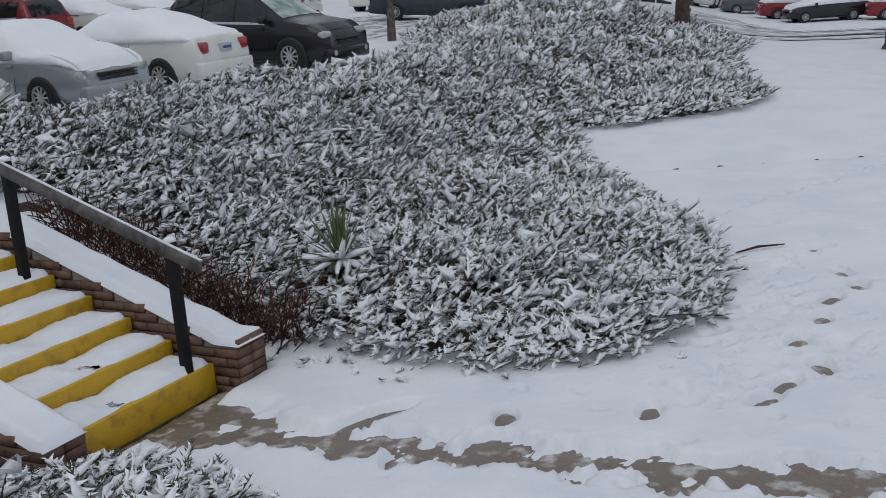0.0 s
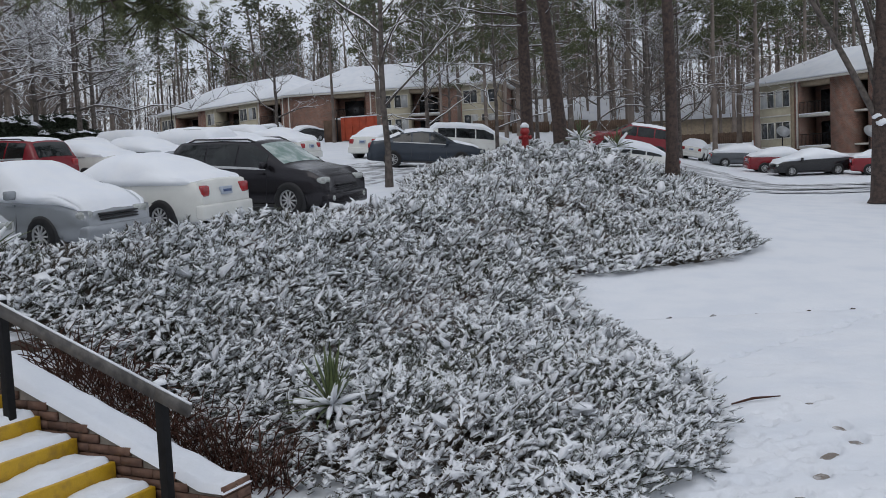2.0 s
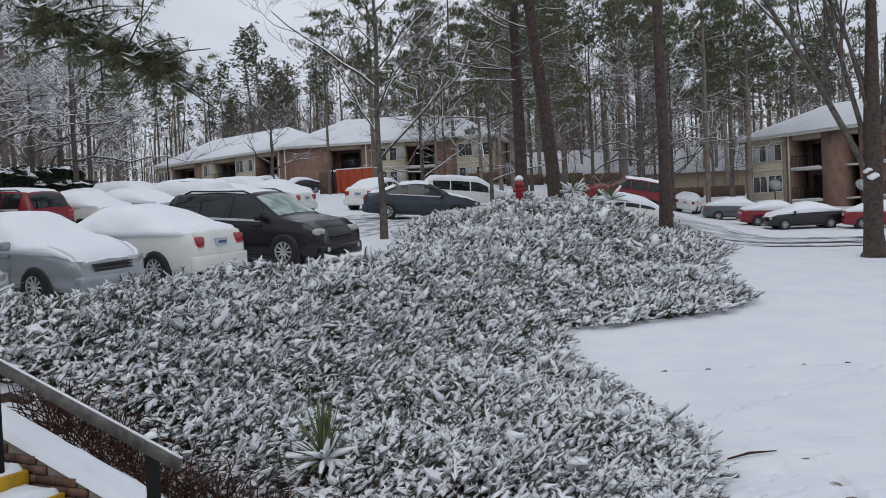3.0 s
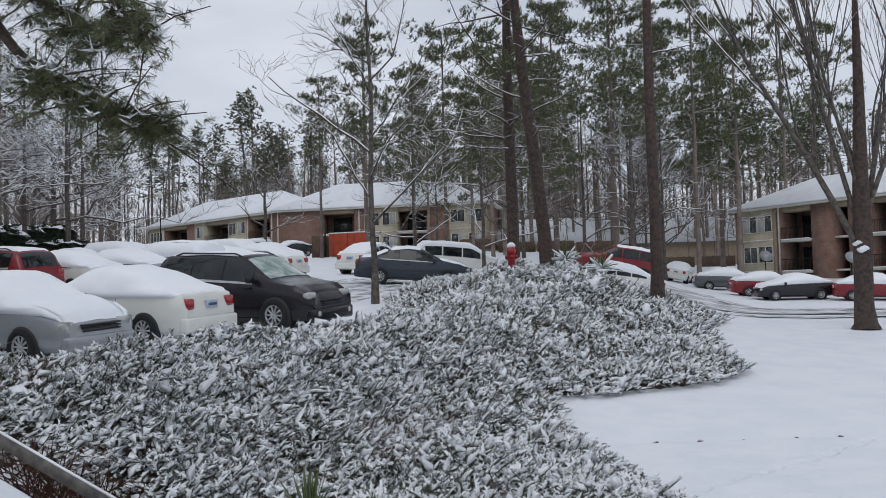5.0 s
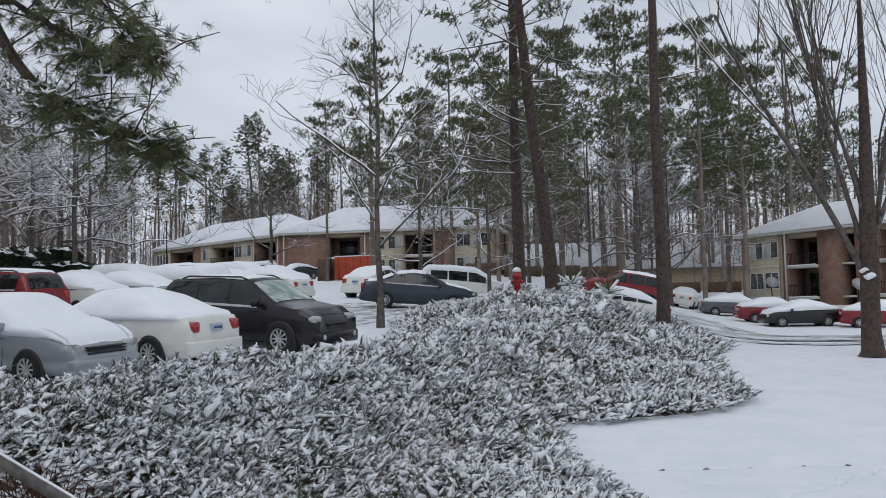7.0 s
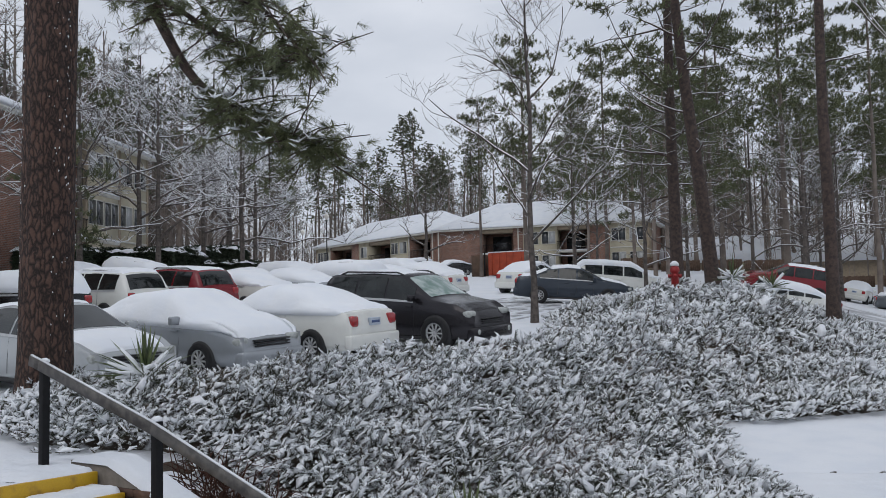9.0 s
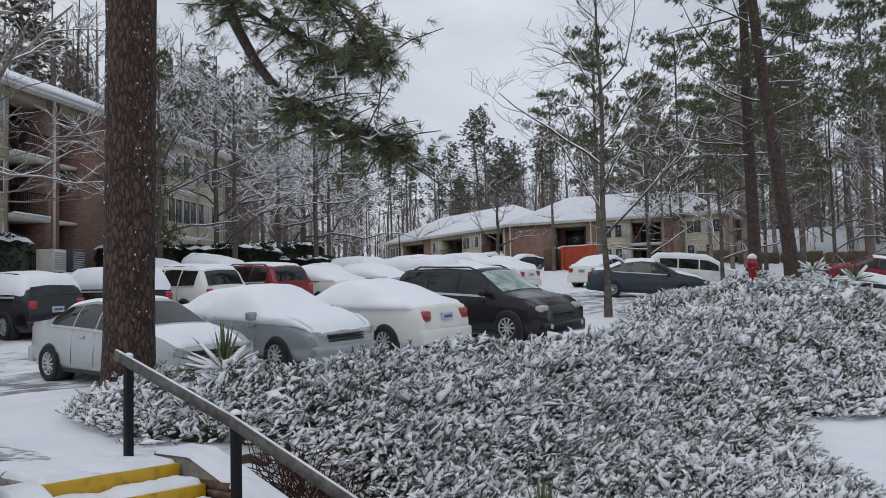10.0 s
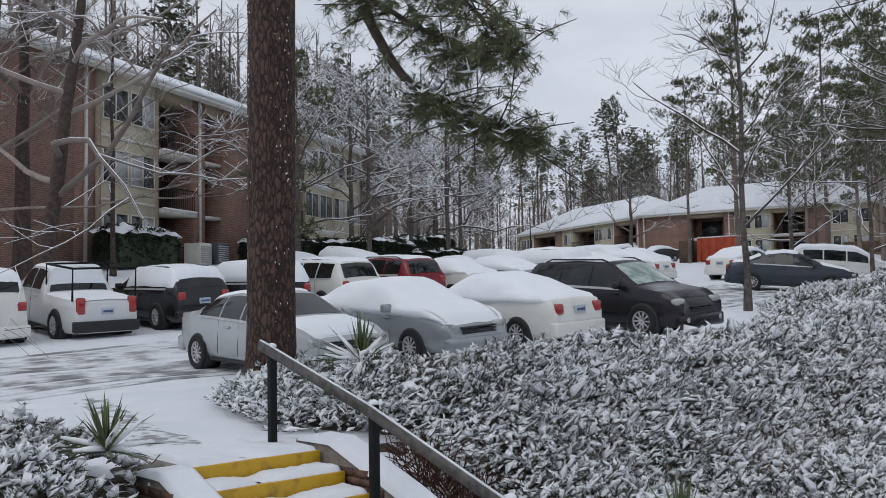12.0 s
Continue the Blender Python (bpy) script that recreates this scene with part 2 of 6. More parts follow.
def height(x, y):
    x, y = np.asarray(x, float), np.asarray(y, float)
    s = (x - FOOT[0]) * U[0] + (y - FOOT[1]) * U[1]
    bank = 1.17 * np.clip((s - 0.15) / 2.7, 0, 1)
    lawn = np.clip(0.05 * (y - 7), 0, 1.2)
    k = 0.12
    low = np.log(np.exp(bank / k) + np.exp(lawn / k)) * k - k * np.log(2)
    low = np.where(s > 2.9, np.maximum(low, 1.17), low)
    right = 1 - 0.9 * sm(1, 12, x - 0.12 * np.maximum(y - 20, 0) - 0.25 * np.clip(y - 38, 0, 14))
    rise = 0.062 * np.clip(y - 14, 0, 110) * right
    hill = 0.06 * np.clip(y - 52, 0, 60) * (1 - right)
    mound = 0.72 * np.exp(-(((x - 3.4) / 3.9) ** 2 + ((y - 30) / 6.0) ** 2))
    west = 1.55 * sm(17, 25, -x + 0.05 * (y - 30)) * sm(14, 26, y) * (1 - sm(60, 90, y))
    lot = (0.22 * sm(9, 13.5, y) + 0.022 * np.clip(s - 8, 0, 14)) * (1 - sm(-3.5, 1, x - 0.1 * np.maximum(y - 24, 0)))
    return low + rise + hill + mound + west + lot


def gz(x, y):
    return float(height(x, y))


def snow_noise(x, y, f, seed=0):
    return np.array([noise.fractal(Vector((a * f, b * f, seed)), 1.0, 2.0, 4) for a, b in zip(np.ravel(x), np.ravel(y))]).reshape(np.shape(x))


def quads(ny, nx):
    j, i = np.repeat(np.arange(ny - 1), nx - 1), np.tile(np.arange(nx - 1), ny - 1)
    return np.stack([j * nx + i, j * nx + i + 1, (j + 1) * nx + i + 1, (j + 1) * nx + i], 1)


def grid_mesh(xs, ys, zfun):
    X, Y = np.meshgrid(xs, ys)
    Z = zfun(X, Y)
    nx, ny = len(xs), len(ys)
    mb = MB()
    mb.add(np.stack([X, Y, Z], 2).reshape(-1, 3), quads(ny, nx))
    return mb

# trodden and driven places: centre line points and half width
PATHLINE = [(-2.6, 5.7), (-1.4, 5.62), (-0.6, 5.35), (0.1, 5.05), (0.9, 4.85), (1.7, 4.6), (2.6, 4.5)]


def near_line(x, y, line):
    best = np.full(np.shape(x), 1e9)
    for (ax, ay), (bx, by) in zip(line[:-1], line[1:]):
        dx, dy = bx - ax, by - ay
        t = np.clip(((x - ax) * dx + (y - ay) * dy) / (dx * dx + dy * dy), 0, 1)
        best = np.minimum(best, np.hypot(x - ax - t * dx, y - ay - t * dy))
    return best


PRINTS = []
rng = random.Random(5)
for px, py, ang, deep in [(3.5, 8.28, 80, 1), (3.48, 7.89, 75, 1), (3.12, 7.59, 50, 1), (2.85, 7.11, 65, 1), (2.5, 6.65, 60, 1), (2.47, 6.12, 80, 1), (3.41, 10.11, 30, .8), (3.62, 9.15, 0, .8), (2.13, 5.86, 50, .8), (1.91, 5.61, 40, .7),
                          (1.16, 5.55, 70, .7), (0.24, 5.59, 80, .7), (2.77, 6.54, 60, .5)]:
    PRINTS.append((px, py, ang, 0.17, 0.08, deep))
for i in range(11):  # a line of prints across the lawn
    PRINTS.append((3.1 + 0.3 * i + 0.07 * (i % 2), 10.75 + 0.23 * i + rng.uniform(-0.08, 0.08), 40, 0.15, 0.07, 0.6))
for i in range(34):  # shallow prints beside the shrubs
    PRINTS.append((1.3 + 0.062 * i + rng.gauss(0, 0.16), 5.5 + 0.105 * i + rng.gauss(0, 0.2), rng.uniform(30, 90), 0.1, 0.055, 0.3))
for i in range(150):  # small paw marks
    PRINTS.append((rng.gauss(2.4, 0.7), rng.gauss(7.2, 1.3), rng.uniform(0, 180), 0.045, 0.032, 0.38))


def foot_marks(x, y):
    d = np.zeros(np.shape(x))
    for px, py, ang, a, b, deep in PRINTS:
        sel = (abs(x - px) < 0.4) & (abs(y - py) < 0.4)
        if not sel.any():
            continue
        c, s = math.cos(radians(ang)), math.sin(radians(ang))
        u, v = (x[sel] - px) * c + (y[sel] - py) * s, -(x[sel] - px) * s + (y[sel] - py) * c
        r = np.sqrt((u / a) ** 2 + (v / b) ** 2)
        d[sel] = np.maximum(d[sel], deep * (1 - sm(0.75, 1.15, r)) - 0.18 * deep * np.exp(-((r - 1.3) / 0.22) ** 2))
    return d


def base_ground(X, Y):
    # one sheet: low below the steps and landing, far to the horizon
    sunk = (X > -2.6) & (X < 6.6) & (Y > 3.4) & (Y < 13.0)
    return height(X, Y) - 0.07 - 0.2 * sunk


far = [-900, -500, -300, -200, -150, -120]
xs = np.concatenate([far, np.linspace(-100, 100, 101), [-a for a in far[::-1]]])
ys = np.concatenate([[-700, -300, -100, -40, -15], np.linspace(-4, 130, 120), [150, 200, 300, 500, 900]])
ground = part("ground", grid_mesh(xs, ys, lambda X, Y: base_ground(np.clip(X, -100, 100), np.clip(Y, -4, 130))), SNOW, smooth=True)
tagged(ground, "snow-covered ground rising to the woods", "ground", kind="structure")

# deep snow round the steps, with the trodden path and footprints pressed in
xs, ys = np.arange(-3.4, 7.6, 0.033), np.arange(2.4, 14.0, 0.033)


def near_snow(X, Y):
    s = (X - FOOT[0]) * U[0] + (Y - FOOT[1]) * U[1]
    w = (X - FOOT[0]) * V[0] + (Y - FOOT[1]) * V[1]
    z = height(X, Y) + 0.01 + 0.018 * snow_noise(X, Y, 1.1) + 0.006 * snow_noise(X, Y, 5.5, 3)
    ragged = near_line(X, Y, PATHLINE) + 0.24 * snow_noise(X, Y, 2.6, 7) + 0.13 * snow_noise(X, Y, 8, 2)
    trod = 1 - sm(0.13, 0.26, ragged)
    bare = (1 - sm(0.2, 0.5, np.hypot((X + 1.68) / 1.0, (Y - 5.95) / 0.8) - 0.12 * snow_noise(X, Y, 3, 9)))
    patch = 1 - sm(0.8, 1.15, np.hypot(((X + 0.62) * 0.8 + (Y - 5.72) * 0.6) / 0.36, ((Y - 5.72) * 0.8 - (X + 0.62) * 0.6) / 0.1))
    tip = 1 - sm(0.7, 1.1, np.hypot((X - 0.25) / 0.06, (Y - 5.62) / 0.12))
    z = z - 0.085 * np.clip(np.maximum(np.maximum(trod, bare), np.maximum(patch, tip)), 0, 1) - 0.11 * foot_marks(X, Y)
    inside = sm(-0.25, 0.1, s) * sm(-1.95, -1.75, w) * (1 - sm(0.3, 0.5, w))
    edge = np.minimum(np.minimum(X + 3.4, 7.6 - X), np.minimum(Y - 2.4, 14.0 - Y))
    return z - 0.5 * inside - 0.12 * (1 - sm(0, 0.8, edge))


near = part("snow", grid_mesh(xs, ys, near_snow), SNOW, smooth=True)
tagged(near, "trodden snow with footprints below the steps", "snow", kind="structure")
# wet ground that shows where the snow is trodden away
xs, ys = np.arange(-3.2, 6.0, 0.06), np.arange(2.6, 10.4, 0.06)
wet = part("pavement", grid_mesh(xs, ys, lambda X, Y: height(X, Y) - 0.058 + 0.012 * snow_noise(X, Y, 6, 4) - 0.3 * (sm(-0.1, 0.15, (X - FOOT[0]) * U[0] + (Y - FOOT[1]) * U[1])) - 0.15 * (1 - sm(0, 0.7, np.minimum(np.minimum(X + 3.2, 6.0 - X), np.minimum(Y - 2.6, 10.4 - Y))))), SLUSH, smooth=True)
tagged(wet, "wet brown pavement under slush and trodden snow", "pavement", kind="structure")

# ---- road: driven lanes showing dark through the snow ----
def lane(name, pts, half, lift, mat, label):
    pts = np.array(pts, float)
    t = np.linspace(0, len(pts) - 1, 60)
    cx, cy = np.interp(t, range(len(pts)), pts[:, 0]), np.interp(t, range(len(pts)), pts[:, 1])
    for _ in range(25):
        cx[1:-1], cy[1:-1] = (cx[:-2] + cx[2:]) / 2, (cy[:-2] + cy[2:]) / 2
    d = np.stack([np.gradient(cx), np.gradient(cy)], 1)
    d /= np.linalg.norm(d, axis=1)[:, None]
    mb = MB()
    k = 7
    off = np.linspace(-1, 1, k)
    wob = 1 + 0.5 * snow_noise(cx, cy, 0.7, 11)
    X = cx[:, None] - d[:, 1:2] * off * half * wob[:, None]
    Y = cy[:, None] + d[:, 0:1] * off * half * wob[:, None]
    Z = height(X, Y) + lift - 0.02 * abs(off) ** 3
    mb.add(np.stack([X, Y, Z], 2).reshape(-1, 3), [(i * k + j, i * k + j + 1, (i + 1) * k + j + 1, (i + 1) * k + j) for i in range(59) for j in range(k - 1)])
    return tagged(part(name, mb, mat, smooth=True), label, "road", kind="structure")


def uv(a, b):
    p = FOOT + a * U + b * V
    return float(p[0]), float(p[1])


ROADMIX = material("driven_snow", (0.21, 0.21, 0.22), 0.4, spots=(0.76, 0.78, 0.81), scale=1.5, amount=0.25, fine=20, bump=0.4, bump_scale=9, depth=0.02, low=0.40, high=0.58)
for k in range(13):
    a = 9.9 + 0.5 * k + 0.12 * math.sin(k * 2.3)
    lane("road", [uv(a + 0.25 * math.sin(b * 0.3 + k), b) for b in (-14, -6, 0, 4, 9, 14, 20, 30)], 0.13 + 0.05 * (k % 3), -0.045, ROADMIX, "wet tyre track in the snowy parking lot")
FEETMIX = material("trodden_snow", (0.27, 0.27, 0.28), 0.5, spots=(0.78, 0.80, 0.83), scale=5.5, amount=0.2, fine=40, bump=0.6, bump_scale=12, depth=0.03, low=0.42, high=0.53)
lane("pavement", [uv(3.55, -0.6), uv(4.6, -0.5), uv(5.8, -0.35), uv(7.2, 0.1), uv(9, 0.4)], 0.24, -0.045, FEETMIX, "footprints trodden into the snow above the steps")
GREYDRIVE = material("grey_slush_drive", (0.36, 0.37, 0.39), 0.5, spots=(0.78, 0.80, 0.83), scale=0.8, amount=0.2, fine=12, bump=0.4, bump_scale=6, depth=0.02, low=0.42, high=0.6)
lane("road", [(46, 43.5), (34, 39.2), (25, 36.6), (18.5, 36.2), (15, 39), (13, 44), (13.5, 52)], 2.6, -0.03, GREYDRIVE, "grey slushy drive curving round the shrubs")
lane("road", [(46, 44), (34, 39.5), (25, 36.5), (18, 35.5), (13.5, 37.5), (11.5, 42), (12, 50)], 0.55, 0.0, ROADMIX, "curving drive with dark tyre tracks in snow")
lane("road", [(46, 47.5), (34, 42.5), (25, 40), (18.5, 40), (15.5, 43), (15, 50)], 0.6, 0.0, ROADMIX, "curving drive with dark tyre tracks in snow")
lane("road", [(46, 41), (34, 37), (26, 34.2), (18, 32.8), (12.5, 33.6), (10, 36)], 0.6, 0.0, ROADMIX, "curving drive with dark tyre tracks in snow")

# ---- steps ----
M = Matrix.Translation((*FOOT, 0)) @ Matrix(((U[0], V[0], 0, 0), (U[1], V[1], 0, 0), (0, 0, 1, 0), (0, 0, 0, 1)))
stairs = thing("outdoor_steps", M, "concrete steps with yellow-painted risers, half covered with snow", "steps")
WIDTH = 1.3
for i in range(1, STEPS + 1):
    x0, z = (i - 1) * TREAD, i * RISE
    x1 = x0 + TREAD + 0.02 if i < STEPS else x0 + 1.2
    st = part("step", MB().box(x0, -WIDTH, z - RISE - 0.02 if i > 1 else -0.15, x1, 0.0, z - 0.004), CONCRETE, stairs)
    part("riser", MB().box(x0 - 0.012, -WIDTH + 0.003, z - RISE + (0.006 if i > 1 else -0.09), x0 + 0.05, -0.004, z, bevel=0.008), YELLOW, st, "yellow-painted step edge")
    # snow left on the tread, thin where feet went
    nx, ny = (14, 60) if i < STEPS else (30, 60)
    gx, gy = np.linspace(x0 + 0.012, min(x1, x0 + 1.15) - 0.02, nx), np.linspace(-WIDTH + 0.02, -0.01, ny)

    def tread(X, Y, i=i, x0=x0, z=z, gx=gx):
        n = snow_noise(X, Y, 4.2, i * 3.1) + 0.5 * snow_noise(X, Y, 12, i)
        mid = np.exp(-((Y + 0.72 + 0.1 * math.sin(i * 2)) / 0.17) ** 2) * (1 - 0.4 * sm(0.2, 0.36, X - x0))
        t = 0.052 + 0.016 * n - 0.055 * mid
        e = np.minimum(np.minimum(X - gx[0], gx[-1] - X) / 0.03, np.minimum(Y - gy_lo, gy_hi - Y) / 0.05)
        return z - 0.012 + np.maximum(t, -0.004) * np.sqrt(np.clip(e, 0, 1)) + 0.012 * sm(0, 1, e)

    gy_lo, gy_hi = gy[0], gy[-1]
    part("snow", grid_mesh(gx, gy, tread), SNOW, st, "trodden snow on a step", smooth=True)

# ---- brick cheek walls ----
def cheek(y0, y1, a0, a1, drop, name_label):
    wall = thing("cheek_wall", M, name_label, "brick wall")
    def top(x):
        return 0.31 + drop + 0.365 * min(max(0.0, x + 0.02), 2.57)
    core = MB()
    xs = np.linspace(a0 + 0.015, a1, 14)
    vs, n = [], len(xs)
    for x in xs:
        vs += [(x, y0 + 0.012, -0.3), (x, y1 - 0.012, -0.3), (x, y1 - 0.012, top(x) - 0.02), (x, y0 + 0.012, top(x) - 0.02)]
    fs = [tuple(4 * i + j for j in (0, 3, 2, 1)) for i in (0,)] + [(4 * i + j, 4 * i + (j + 1) % 4, 4 * i + 4 + (j + 1) % 4, 4 * i + 4 + j) for i in range(n - 1) for j in range(4)] + [tuple(4 * (n - 1) + j for j in range(4))]
    core.add(vs, fs)
    part("core", core, MORTAR, wall)
    # bricks in courses along the slope, on the faces that show
    L, H, G = 0.2, 0.062, 0.01
    for side in (y0, y1):
        for c in range(-3, 14):
            off = (c % 2) * L / 2
            for k in range(-1, 16):
                bx = a0 + k * (L + G) + off
                b0, b1 = max(bx, a0), min(bx + L, a1)
                bz = c * (H + G) + 0.05
                if b1 - b0 < 0.04 or bz + H > top((b0 + b1) / 2) - 0.02 or bz + H < top((b0 + b1) / 2) - 0.45:
                    continue
                part("brick", MB().box(b0, side - 0.012, bz, b1, side + 0.012, bz + H), CHEEK, wall)
    for c in range(-1, 4):
        for k in range(2):
            w = (y1 - y0) / 2
            bz = c * (H + G) + 0.05
            if bz + H < top(a0) + 0.02:
                part("brick", MB().box(a0 - 0.012, y0 + k * w + 0.005, bz, a0 + 0.012, y0 + (k + 1) * w - 0.005, bz + H), CHEEK, wall)
    gx, gy = np.linspace(a0 - 0.02, a1, 90), np.linspace(y0 - 0.005, y1 + 0.02, 14)
    T = np.vectorize(top)

    def cap(X, Y):
        e = np.minimum((Y - gy[0]) / 0.05, (gy[-1] - Y) / 0.05)
        e = np.clip(np.minimum(e, np.minimum((X - gx[0]) / 0.06, (gx[-1] - X) / 0.3)), 0, 1)
        return T(X) - 0.03 + (0.068 + 0.02 * snow_noise(X, Y, 3, y0)) * np.sqrt(1 - (1 - e) ** 2)

    part("snow", grid_mesh(gx, gy, cap), SNOW, wall, "thick rounded snow cap", smooth=True)
    return wall


cheek(0.02, 0.33, -0.22, 3.1, 0.0, "low sloping brown brick wall with a snow cap beside the steps")
cheek(-WIDTH - 0.33, -WIDTH - 0.02, -0.1, 3.0, -0.1, "low snow-covered brown brick wall on the open side of the steps")

# ---- handrail ----
rail = thing("handrail", M, "black steel handrail with square posts and a flat worn top rail", "handrail")
POSTS = [(0.05, RISE), (1.58, 5 * RISE), (3.12, 8 * RISE)]
RAILZ = [1.06, 1.62, 2.06]
for (a, z), rz in zip(POSTS, RAILZ):
    p = part("post", MB().box(a - 0.034, -0.254, z - 0.02, a + 0.034, -0.186, rz + 0.05, bevel=0.005), BLACK, rail)
    part("snow", MB().tube([(a, -0.22, rz + 0.05), (a, -0.22, rz + 0.075), (a, -0.22, rz + 0.09)], [0.046, 0.042, 0.014], 8), SNOWCAP, p, "small snow cap", smooth=True)
pts = [(-0.24, -0.262, 0.955), (0.05, -0.262, 1.06), (1.58, -0.262, 1.62), (3.12, -0.262, 2.09), (3.26, -0.262, 2.13)]
mb, cap = MB(), MB()
for (x, y, z), (x2, _, z2) in zip(pts[:-1], pts[1:]):
    d = math.atan2(z2 - z, x2 - x)
    mm = Matrix.Translation((x, y, z)) @ Matrix.Rotation(-d, 4, "Y")
    ln = math.hypot(x2 - x, z2 - z)
    mb.box(-0.004, -0.022, -0.045, ln + 0.004, 0.008, 0.045, mm)
    cap.box(0, -0.016, 0.045, ln, 0.004, 0.056, mm)
part("top_rail", mb, RAILTOP, rail, "flat worn metal top rail")
part("snow", cap, SNOWCAP, rail, "thin line of snow along the rail")

# ---- apartment buildings ----
def brick_wall_material(name, a, b):
    m = bpy.data.materials.new(name)
    m.use_nodes = True
    n, l = m.node_tree.nodes, m.node_tree.links
    tcn, sep, add, com = n.new("ShaderNodeTexCoord"), n.new("ShaderNodeSeparateXYZ"), n.new("ShaderNodeMath"), n.new("ShaderNodeCombineXYZ")
    br, bp, ns, hs = n.new("ShaderNodeTexBrick"), n.new("ShaderNodeBump"), n.new("ShaderNodeTexNoise"), n.new("ShaderNodeHueSaturation")
    l.new(tcn.outputs["Object"], sep.inputs[0])
    l.new(sep.outputs["X"], add.inputs[0])
    l.new(sep.outputs["Y"], add.inputs[1])
    l.new(add.outputs[0], com.inputs["X"])
    l.new(sep.outputs["Z"], com.inputs["Y"])
    l.new(com.outputs[0], br.inputs["Vector"])
    br.inputs["Color1"].default_value, br.inputs["Color2"].default_value, br.inputs["Mortar"].default_value = (*a, 1), (*b, 1), (0.26, 0.22, 0.19, 1)
    br.inputs["Scale"].default_value, br.inputs["Brick Width"].default_value, br.inputs["Row Height"].default_value, br.inputs["Mortar Size"].default_value = 1.0, 0.22, 0.085, 0.012
    ns.inputs["Scale"].default_value, ns.inputs["Detail"].default_value = 1.4, 5
    l.new(tcn.outputs["Object"], ns.inputs["Vector"])
    mr = n.new("ShaderNodeMapRange")
    mr.inputs["To Min"].default_value, mr.inputs["To Max"].default_value = 0.55, 1.4
    l.new(ns.outputs[0], mr.inputs["Value"])
    l.new(mr.outputs[0], hs.inputs["Value"])
    l.new(br.outputs["Color"], hs.inputs["Color"])
    b_ = n["Principled BSDF"]
    l.new(hs.outputs[0], b_.inputs["Base Color"])
    b_.inputs["Roughness"].default_value = 0.88
    bp.inputs["Distance"].default_value = 0.01
    l.new(br.outputs["Fac"], bp.inputs["Height"])
    bp.invert = True
    l.new(bp.outputs[0], b_.inputs["Normal"])
    return m


WALLBRICK = brick_wall_material("brick_wall", (0.28, 0.125, 0.085), (0.165, 0.08, 0.056))


def window(parent, x, z, w, h, y, curtain):
    win = part("window", MB().box(x - w / 2 - 0.06, y - 0.05, z - 0.06, x + w / 2 + 0.06, y - 0.002, z), TRIM, parent, "white-framed sliding window")
    fr = MB()
    fr.box(x - w / 2 - 0.06, y - 0.05, z + h, x + w / 2 + 0.06, y - 0.002, z + h + 0.06)
    for xx in (x - w / 2 - 0.06, x - 0.03, x + w / 2):
        fr.box(xx, y - 0.05, z, xx + 0.06, y - 0.002, z + h)
    part("frame", fr, TRIM, win)
    for k, xx in enumerate((x - w / 2, x + 0.03)):
        part("pane", MB().box(xx, y - 0.025, z, xx + w / 2 - 0.03, y - 0.008, z + h), CURTAIN if (curtain + k) % 3 == 0 else GLASS, win)


